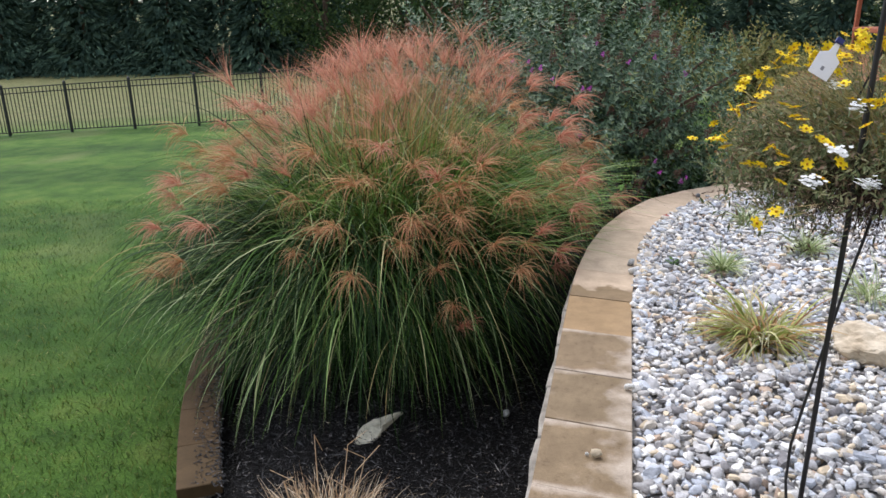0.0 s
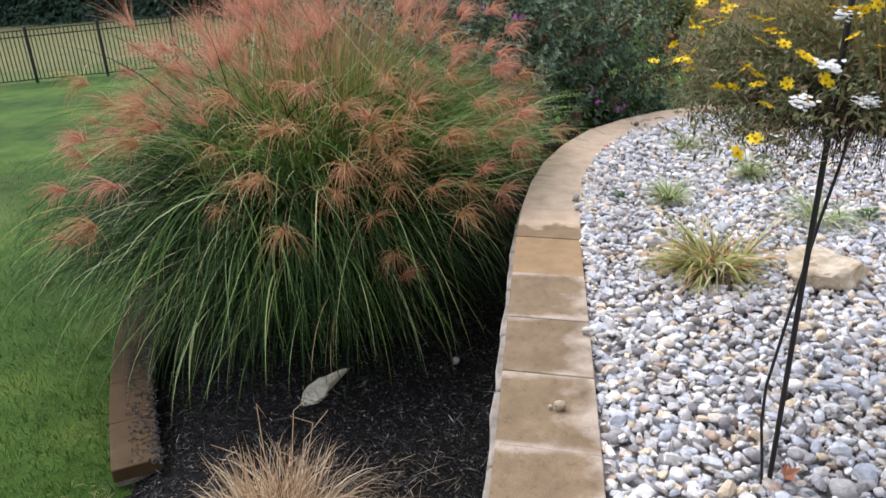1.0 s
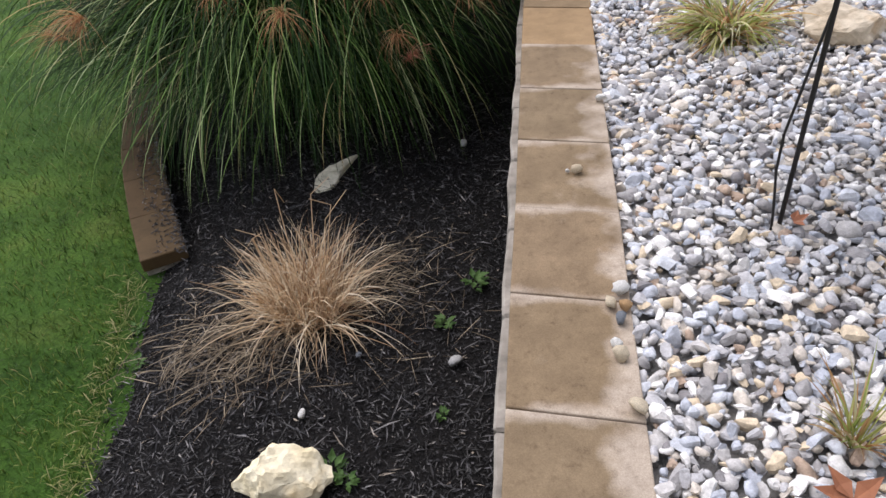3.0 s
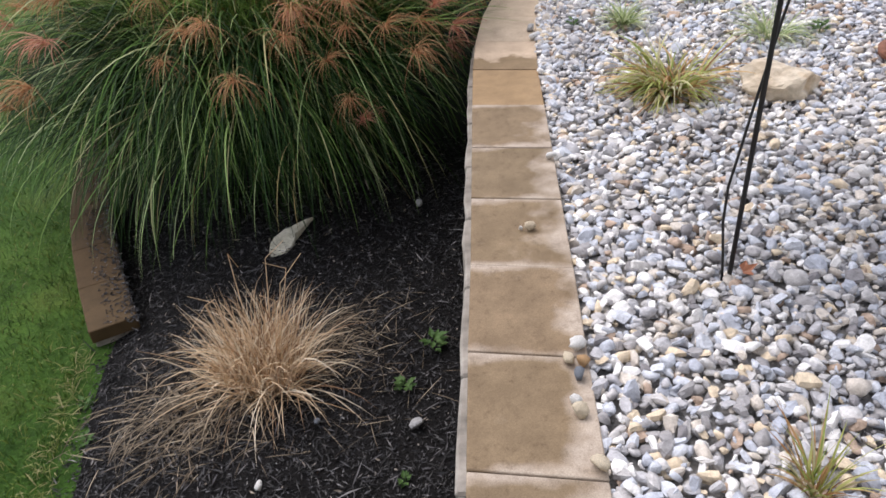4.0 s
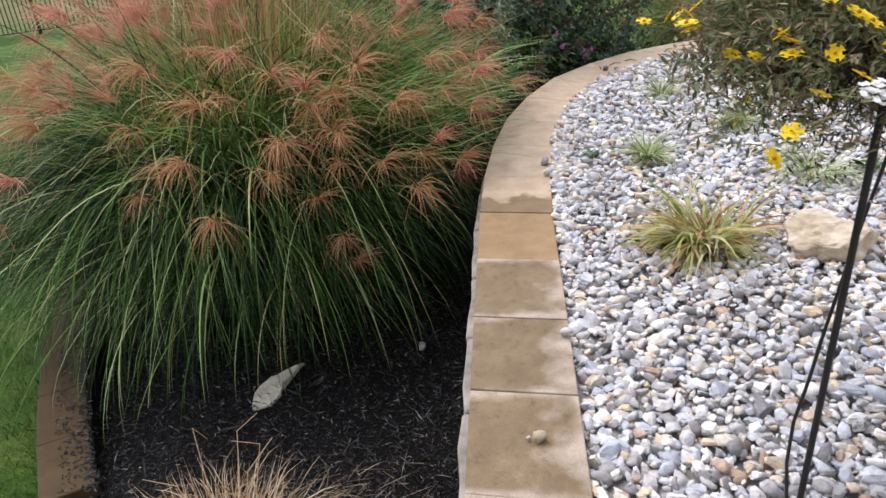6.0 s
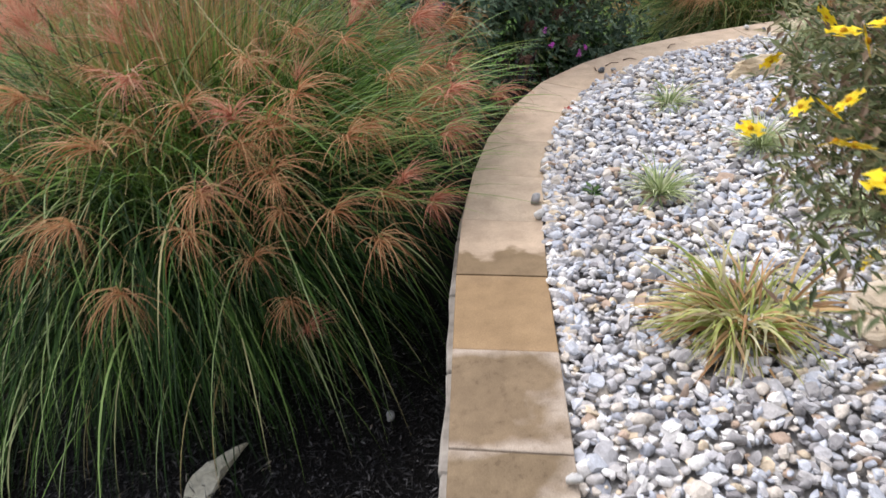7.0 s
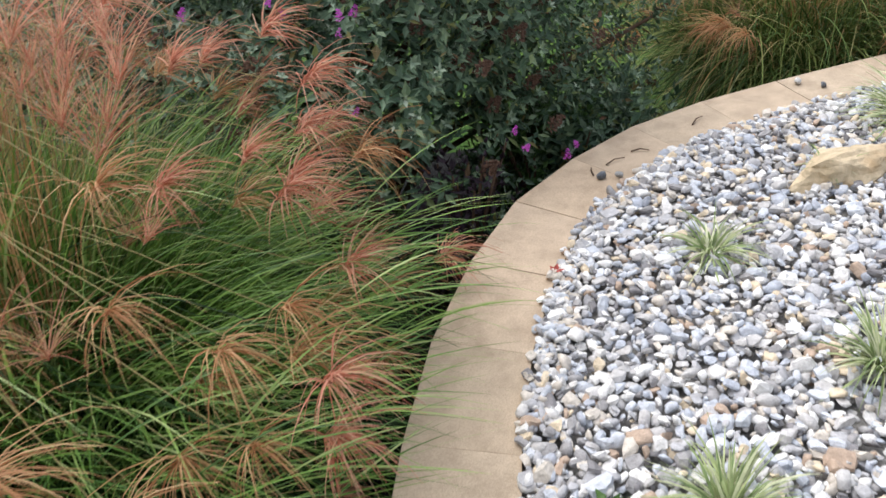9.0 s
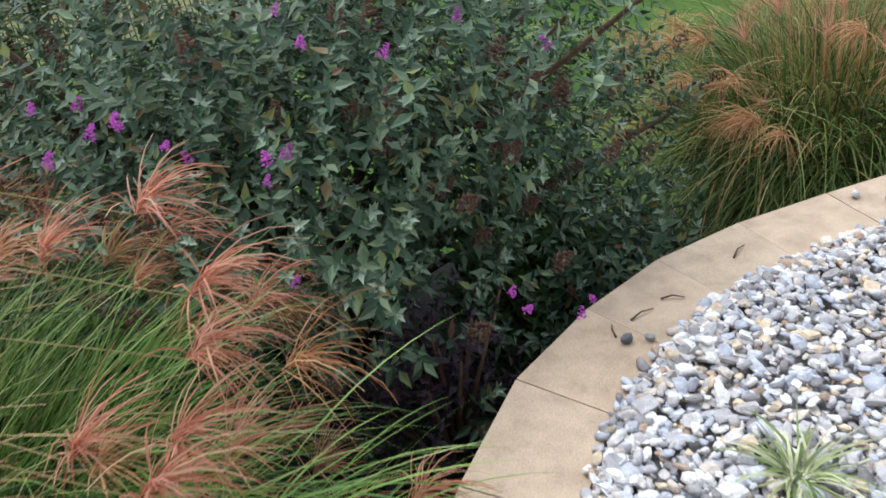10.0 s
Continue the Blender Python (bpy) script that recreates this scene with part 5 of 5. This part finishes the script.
tips = d * np.array([0.60, 0.72, 0.27]) * (0.45 + 0.55 * rng.uniform(0, 1, n) ** 0.5)[:, None] + np.array([0.08, 0.12, 0.12])
# a looser side growth towards the wall
m = 620
side_y = rng.normal(2.36, 0.15, m)
side_x = np.maximum(0.80 + 0.55 * (side_y - 2.25), rng.normal(1.02, 0.09, m))
tips = np.concatenate([tips, np.stack([side_x, side_y, rng.normal(1.09, 0.06, m)], -1) - np.array(BASKET)])
d = np.concatenate([d, np.stack([np.full(m, -0.7), rng.normal(0, 0.5, m), rng.uniform(0, 0.8, m)], -1)])
n = len(tips)
k = 9
b = tips[:, None] - d[:, None] * rng.uniform(0, 0.16, (n, k, 1))
w = d[:, None] + rng.normal(0, 0.8, (n, k, 3))
v, f = leaves(b.reshape(-1, 3), w.reshape(-1, 3), np.tile([0, 0, 1.0], (n * k, 1)) + rng.normal(0, 0.3, (n * k, 3)), rng.uniform(0.014, 0.036, n * k), rng.uniform(0.004, 0.010, n * k))
child("foliage", mesh_of("foliage", v, f, M_BASKET_LEAF), basket, None, "fine dark green leaves", "stuff")
tips = np.concatenate([tips[:420], tips[-160:]])
n = len(tips)
a = np.arctan2(tips[:, 1], tips[:, 0])
v, f, _ = ribbons(np.stack([0.1 * np.cos(a), 0.1 * np.sin(a), 0.12 + 0 * a], -1), a + rng.normal(0, 0.3, n), rng.uniform(15, 70, n), rng.uniform(40, 110, n), np.minimum(np.linalg.norm(tips, axis=1) * 0.85, 0.48), np.full(n, 0.0026), 5)
child("stem_growth", mesh_of("stem_growth", v, f, M_STEM), basket, None, "thin olive stems", "stuff")
n = 3200
a = rng.uniform(0, 6.28, n)
r0 = rng.uniform(0.06, 0.34, n)
v, f, _ = ribbons(np.stack([r0 * np.cos(a), r0 * np.sin(a), 0.13 - 0.05 * (r0 / 0.34)], -1), a + rng.normal(0, 0.5, n), rng.uniform(60, 120, n), rng.uniform(150, 185, n), rng.uniform(0.06, 0.25, n) * (1.15 + 0.45 * np.cos(a)), rng.uniform(0.0014, 0.003, n), 6, 0.6, 1.0)
m = 12000
ta, tr = rng.uniform(0, 6.28, m), 0.05 + 0.33 * np.sqrt(rng.uniform(0, 1, m))
tz = 0.13 - 0.28 * rng.uniform(0, 1, m) ** 1.6 * (0.6 + 0.4 * np.sin(ta * 5) * np.sin(tr * 30))
lv, lf = leaves(np.stack([tr * np.cos(ta), tr * np.sin(ta), tz], -1), rng.normal(size=(m, 3)) - np.array([0, 0, 0.8]), rng.normal(size=(m, 3)), rng.uniform(0.010, 0.03, m), rng.uniform(0.002, 0.006, m))
child("withered_leaves", mesh_of("withered_leaves", lv, lf, M_TRAIL), basket, None, "withered dark brown leaves", "stuff")
child("trailing_growth", mesh_of("trailing_growth", v, f, M_TRAIL), basket, None, "dark dry trailing stems", "stuff")


def petals_mesh(name, mat, count, length, width, cup, layers=1, seed=0):
    r = np.random.default_rng(seed)
    m = count * layers
    a = np.arange(m) * 2 * np.pi / count + r.normal(0, 0.08, m)
    w = np.stack([np.cos(a), np.sin(a), np.full(m, cup) + 0.25 * (np.arange(m) // count)], -1)
    v, f = leaves(np.zeros((m, 3)), w, np.tile([0, 0, 1.0], (m, 1)), np.full(m, length), np.full(m, width), 0.08)
    v = v.reshape(m, 5, 3)
    # blunt petals: the tip spread into a broad end
    side = np.stack([-np.sin(a), np.cos(a), 0 * a], -1)
    t1, t2 = v[:, 4] + side * width * 0.36, v[:, 4] - side * width * 0.36
    q = np.concatenate([v[:, :4], t1[:, None], t2[:, None]], 1)
    i = np.arange(m)[:, None, None] * 6
    f = np.array([[0, 1, 2], [0, 2, 3], [1, 5, 2], [2, 5, 4], [2, 4, 3]])[None] + i
    return mesh_of(name, q.reshape(-1, 3), f.reshape(-1, 3), mat)


PETALS = petals_mesh("petals", M_YELLOW, 5, 0.019, 0.026, 0.15)
EYE_ = bm_mesh("eye", lathe([(0.002, -0.002), (0.0042, 0.0), (0.0035, 0.003), (0.0015, 0.0045)], 8), M_ORANGE, True)
rf = np.random.default_rng(21)
spots = [(0.809, 2.333, 1.152), (0.86, 2.235, 1.166), (1.001, 2.36, 1.073), (0.858, 1.86, 1.038), (0.93, 1.945, 1.043), (0.908, 1.911, 1.057), (0.895, 2.112, 1.125), (0.898, 1.962, 1.197), (0.878, 1.80, 1.153), (0.944, 2.054, 1.179), (0.809, 2.116, 1.191), (0.95, 2.234, 1.098),
         (1.09, 2.47, 0.87), (1.10, 2.45, 0.93)]
while len(spots) < 270:
    q = rf.normal(size=3)
    q /= np.linalg.norm(q)
    if q[2] < -0.05 or (q[0] > 0.35 and rf.uniform() < 0.6):
        continue
    spot = BASKET + Vector((0.08 + q[0] * 0.62, 0.12 + q[1] * 0.74, 0.13 + abs(q[2]) * 0.31 + rf.uniform(0, 0.05)))
    if spot.x < 0.66 + 0.55 * (spot.y - 2.1):
        continue
    if spot.x < 1.08 and spot.y > 2.1 and rf.uniform() < 0.5:
        continue
    if spot.y < 1.9 and rf.uniform() < 0.75:
        continue
    if spot.y > 2.6 and rf.uniform() < 0.55:
        continue
    spots.append(tuple(spot))
stalks = []
for j, p in enumerate(spots):
    q = Vector(p) - BASKET
    fl = child("flower", PETALS, basket, Matrix.Translation(q) @ Euler((rf.normal(0, 0.45) + 0.25, rf.normal(0, 0.45), rf.uniform(0, 6.28))).to_matrix().to_4x4() @ Matrix.Scale(rf.uniform(0.72, 1.02), 4), "bright yellow five-petalled flower")
    child("eye", EYE_, fl)
    stalks.append(q)
st = np.array([s[:] for s in stalks])
root = st * np.array([0.7, 0.7, 0.45]) + np.array([0, 0, 0.03])
dv = st - root
ln = np.linalg.norm(dv, axis=1)
th = np.degrees(np.arccos(dv[:, 2] / ln))
v, f, _ = ribbons(root, np.arctan2(dv[:, 1], dv[:, 0]), th, th, ln, np.full(len(ln), 0.003), 3, 1, 0.3, 0.6)
child("flower_stalk", mesh_of("flower_stalk", v, f, M_STEM), basket, None, "", "stuff")


def white_head(name, seed):
    """A head of small white flowers."""
    r = np.random.default_rng(seed)
    sets_ = []
    for _ in range(30):
        c = r.normal(0, 1, 3) * np.array([0.013, 0.013, 0.008])
        a_ = np.arange(5) * 1.2566 + r.uniform(0, 6)
        w_ = np.stack([np.cos(a_), np.sin(a_), np.full(5, 0.25)], -1) + r.normal(0, 0.2, 3)
        sets_.append(leaves(np.tile(c, (5, 1)), w_, np.tile([0, 0, 1.0], (5, 1)), np.full(5, 0.0075), np.full(5, 0.009), 0.05))
    v_, f_ = joined(sets_)
    return mesh_of(name, v_, f_, M_WHITE)


HEADS = [white_head("white_flower_head", s) for s in range(3)]
for j, p in enumerate(((1.0, 1.684, 1.179), (1.03, 1.70, 1.175), (0.92, 1.736, 1.17), (1.05, 2.0, 1.34), (1.08, 1.95, 1.30), (0.98, 1.78, 1.23), (1.25, 1.75, 1.33), (1.5, 1.72, 1.25), (1.35, 1.8, 1.3))):
    child("white_flower_head", HEADS[j % 3], basket, Matrix.Translation(Vector(p) - BASKET) @ Euler((0.3 * math.sin(j * 3), 0.3 * math.cos(j * 5), j)).to_matrix().to_4x4() @ Matrix.Scale(0.82, 4), "cluster of white flowers")

# ---- white plant label ----
label_at = Vector((1.08, 2.16, 1.375))
tag_thing = thing("plant_label", label_at, "white plastic plant label with a narrow neck hung in the basket", "label", turn=-15, size=0.64)
bm = bmesh.new()
outline = [(-0.042, -0.06), (0.042, -0.06), (0.045, 0.035), (0.016, 0.055), (0.009, 0.105), (-0.009, 0.105), (-0.016, 0.055), (-0.045, 0.035)]
fr, bk = [bm.verts.new((x, -0.0012, z)) for x, z in outline], [bm.verts.new((x, 0.0012, z)) for x, z in outline]
bm.faces.new(fr), bm.faces.new(bk[::-1])
for i in range(len(fr)):
    bm.faces.new((fr[i], fr[(i + 1) % len(fr)], bk[(i + 1) % len(fr)], bk[i]))
plate = part("plate", bm, M_LABEL, tag_thing)
plate.rotation_euler = (radians(-30), radians(30), 0)
bar = part("printed_bar", box_bm((-0.006, -0.0024, -0.03), (0.006, -0.0016, -0.012)), M_INK, plate)
part("clip", box_bm((-0.016, -0.008, 0.10), (0.016, 0.008, 0.125), 0.003), M_BLUE, plate, "dark blue clip")

# ---- terracotta pot with white flowers on the gravel ----
pot = thing("terracotta_bowl", (2.72, 3.50, -0.02), "low brown terracotta bowl with white flowers on gravel", "pot")
part("bowl", lathe([(0.13, 0.0), (0.17, 0.02), (0.175, 0.05), (0.15, 0.065), (0.09, 0.10), (0.06, 0.14), (0.05, 0.15)], 28), M_TERRACOTTA, pot, "", True)
n = 60
a = rng.uniform(0, 6.28, n)
v, f = leaves(np.stack([0.04 * np.cos(a) - 0.06, 0.04 * np.sin(a), rng.uniform(0.08, 0.2, n)], -1), np.stack([np.cos(a), np.sin(a), rng.uniform(-0.2, 0.6, n)], -1), np.tile([0, 0, 1.0], (n, 1)), rng.uniform(0.04, 0.09, n), rng.uniform(0.015, 0.03, n))
child("leaves", mesh_of("leaves", v, f, M_WEED), pot, None, "", "stuff")
for j in range(4):
    child("white_flower_head", HEADS[j % 3], pot, Matrix.Translation((-0.05 + 0.04 * (j % 2), -0.02 + 0.04 * (j // 2), 0.21 + 0.015 * j)) @ Matrix.Scale(1.5, 4))

# ---- fence ----
fence = thing("fence", (0, 0, 0), "black metal picket fence along the lawn", "fence")
BAY, H = 1.83, 1.33
posts_x = [-11.68 + BAY * (i - 8) for i in range(17)]
POST = bm_mesh("post", box_bm((-0.032, -0.032, -0.1), (0.032, 0.032, H + 0.04), 0.006), M_FENCE)
CAPM = bm_mesh("post_cap", lathe([(0.05, H + 0.04), (0.05, H + 0.055), (0.012, H + 0.085)], 4), M_FENCE)
PICKET = bm_mesh("picket", box_bm((-0.009, -0.009, 0.07), (0.009, 0.009, H - 0.02)), M_FENCE)
for i, x in enumerate(posts_x):
    z = float(ground_z(x, 20.0))
    post = child("post", POST, fence, Matrix.Translation((x, 20.0, z)))
    child("post_cap", CAPM, post)
    if i + 1 == len(posts_x):
        break
    z2 = float(ground_z(x + BAY, 20.0))
    for h in (0.09, H - 0.17, H - 0.02):
        part("rail", tube([(x, 20.0, z + h), (x + BAY, 20.0, z2 + h)], 0.018, 4), M_FENCE, fence)
    for k in range(1, 17):
        t = k / 17
        child("picket", PICKET, fence, Matrix.Translation((x + BAY * t, 20.0, z + (z2 - z) * t)))


# ---- trees and shrubs in the distance ----
def conifer(x, y, height, radius, seed):
    r = np.random.default_rng(seed)
    ob = thing("conifer", (x, y, float(ground_z(x, y))), "tall dark green spruce with branches to the ground", "tree", "conifers beyond the fence")
    part("trunk", tube([(0, 0, -0.2), (0.03, 0, height * 0.5), (0, 0, height)], 0.16, 7, 0.1), M_BARK, ob, "", True)
    n = 5200
    t = r.uniform(0, 1, n) ** 1.7
    a = r.uniform(0, 6.28, n)
    lump = 1 + 0.22 * np.sin(a * 5 + seed + t * 30) + 0.15 * np.sin(a * 3 + t * 17)
    rad = radius * (1 - t) * lump * (0.35 + 0.65 * np.sqrt(r.uniform(0, 1, n)))
    b = np.stack([rad * np.cos(a), rad * np.sin(a), 0.12 + t * height * 0.97], -1)
    w = np.stack([np.cos(a), np.sin(a), r.uniform(-0.7, 0.1, n)], -1) + r.normal(0, 0.2, (n, 3))
    inner = np.arange(n) % 4 == 0
    b[inner, :2] *= 0.55
    v_, f_ = leaves(b, w, np.tile([0, 0, 1.0], (n, 1)) + r.normal(0, 0.3, (n, 3)), np.where(inner, 0.7, r.uniform(0.18, 0.45, n)), np.where(inner, 0.4, r.uniform(0.04, 0.10, n)), 0.3)
    child("crown", mesh_of("crown", v_, f_, M_NEEDLE), ob, None, "", "stuff")


def broadleaf(x, y, height, radius, seed, low=0.4):
    r = np.random.default_rng(seed)
    ob = thing("tree", (x, y, float(ground_z(x, y))), "leafy green deciduous tree at the field edge", "tree", "trees beyond the fence")
    part("trunk", tube([(0, 0, -0.2), (0.1, 0.05, height * 0.35), (0, 0, height * 0.75)], 0.18, 7, 0.25), M_BARK, ob, "", True)
    for j in range(6):
        a = j * 1.05 + seed
        part("limb", tube([(0.04, 0.02, height * (0.2 + 0.06 * j)), (radius * 0.4 * math.cos(a), radius * 0.4 * math.sin(a), height * (0.36 + 0.07 * j)), (radius * 0.75 * math.cos(a), radius * 0.75 * math.sin(a), height * (0.45 + 0.07 * j))], 0.07, 5, 0.2), M_BARK, ob)
    c = r.normal(size=(110, 3))
    c /= np.linalg.norm(c, axis=1, keepdims=True)
    c = c * (0.4 + 0.6 * r.uniform(0, 1, (110, 1)) ** 0.5) * np.array([radius, radius, (height - low) / 2]) + np.array([0, 0, (height + low) / 2])
    n = 50
    d_ = r.normal(size=(110, n, 3))
    p_ = (c[:, None] + d_ * np.array([0.42, 0.42, 0.3]) * radius / 2.5).reshape(-1, 3)
    p_[:, 2] = np.maximum(p_[:, 2], 0.15)
    m = len(p_)
    v_, f_ = leaves(p_, r.normal(size=(m, 3)) - np.array([0, 0, 0.3]), np.tile([0, 0, 1.0], (m, 1)) + r.normal(0, 0.5, (m, 3)), r.uniform(0.12, 0.3, m), r.uniform(0.08, 0.18, m))
    child("crown", mesh_of("crown", v_, f_, M_TREE_LEAF), ob, None, "", "stuff")


for j, (x, y, h, rad) in enumerate(((-27.5, 41, 9.0, 2.7), (-25.0, 42.5, 10, 2.8), (-22.6, 41, 9.5, 2.7), (-20.2, 42, 10, 2.8), (-17.8, 41, 9, 2.6), (-15.3, 42.5, 10, 2.7), (-12.8, 41, 9, 2.6), (-10.2, 42.5, 8.5, 2.5),
                                    (-30.5, 47, 9, 2.8), (-18.9, 45.5, 11, 3), (-24, 46, 11, 3), (-14, 46, 11, 3), (-9.5, 51, 11, 3.4), (-5, 52, 12, 3.4), (-0.5, 51, 11, 3.4), (4, 52, 12, 3.5), (8, 50, 11, 3.4), (12, 52, 12, 3.5), (16, 50, 11, 3.4), (20.5, 52, 12, 3.4), (24, 48, 11, 3.4), (9.5, 42, 10, 3.0), (13.5, 44, 11, 3.2), (17.5, 42, 10, 3))):
    conifer(x, y, h, rad, j)
for j, (x, y, h, rad) in enumerate(((-8.6, 38, 7.5, 2.8), (-4.8, 40, 8, 3.0), (-0.8, 39, 7.5, 2.9), (3.2, 41, 8, 3.1), (6.6, 38, 7, 2.8), (21, 40, 9, 3.4), (-36, 46, 8, 3.2), (-41, 50, 9, 3.5))):
    broadleaf(x, y, h, rad, 40 + j)
for j, (x, y, rx, h) in enumerate(((5.7, 17.5, 1.1, 1.7), (4.3, 19.5, 1.2, 1.9), (7.7, 21.0, 1.6, 1.3), (9.6, 22.0, 1.5, 1.4), (-31, 40, 1.6, 1.8))):
    leafy_shrub("shrub", (x, y, float(ground_z(x, y)) - 0.02), "olive green garden shrub on the far lawn", (rx, rx, h * 1.15), 380, 0.16, 10, M_SHRUB_LEAF, 60 + j, group="far shrubs")

# ---- wooden play set far off ----
play = thing("play_set", (9.75, 20.5, float(ground_z(9.75, 20.5))), "red-stained wooden play set with a teal panel on the far lawn", "play set")
for x in (0, 1.6):
    for y in (0, 1.6):
        part("post", box_bm((x - 0.05, y - 0.05, -0.1), (x + 0.05, y + 0.05, 3.4), 0.008), M_REDWOOD, play)
part("deck", box_bm((-0.06, -0.06, 1.68), (1.66, 1.66, 1.78), 0.008), M_REDWOOD, play)
for z in (2.2, 2.5):
    part("rail", box_bm((0.052, -0.04, z), (1.548, 0.04, z + 0.1), 0.006), M_REDWOOD, play)
for k in range(6):
    part("slat", box_bm((0.15 + k * 0.24, -0.065, 1.782), (0.25 + k * 0.24, -0.042, 2.68), 0.004), M_REDWOOD, play)
part("panel", box_bm((0.45, 0.06, 1.785), (1.545, 0.09, 3.1), 0.004), M_TEAL, play, "teal panel")
bm = bmesh.new()
a, b = [bm.verts.new(p) for p in ((-0.15, -0.15, 3.4), (1.75, -0.15, 3.4), (1.75, 1.75, 3.4), (-0.15, 1.75, 3.4))], bm.verts.new((0.8, 0.8, 4.2))
for i in range(4):
    bm.faces.new((a[i], a[(i + 1) % 4], b))
bm.faces.new(a[::-1])
part("roof", bm, M_REDWOOD, play)
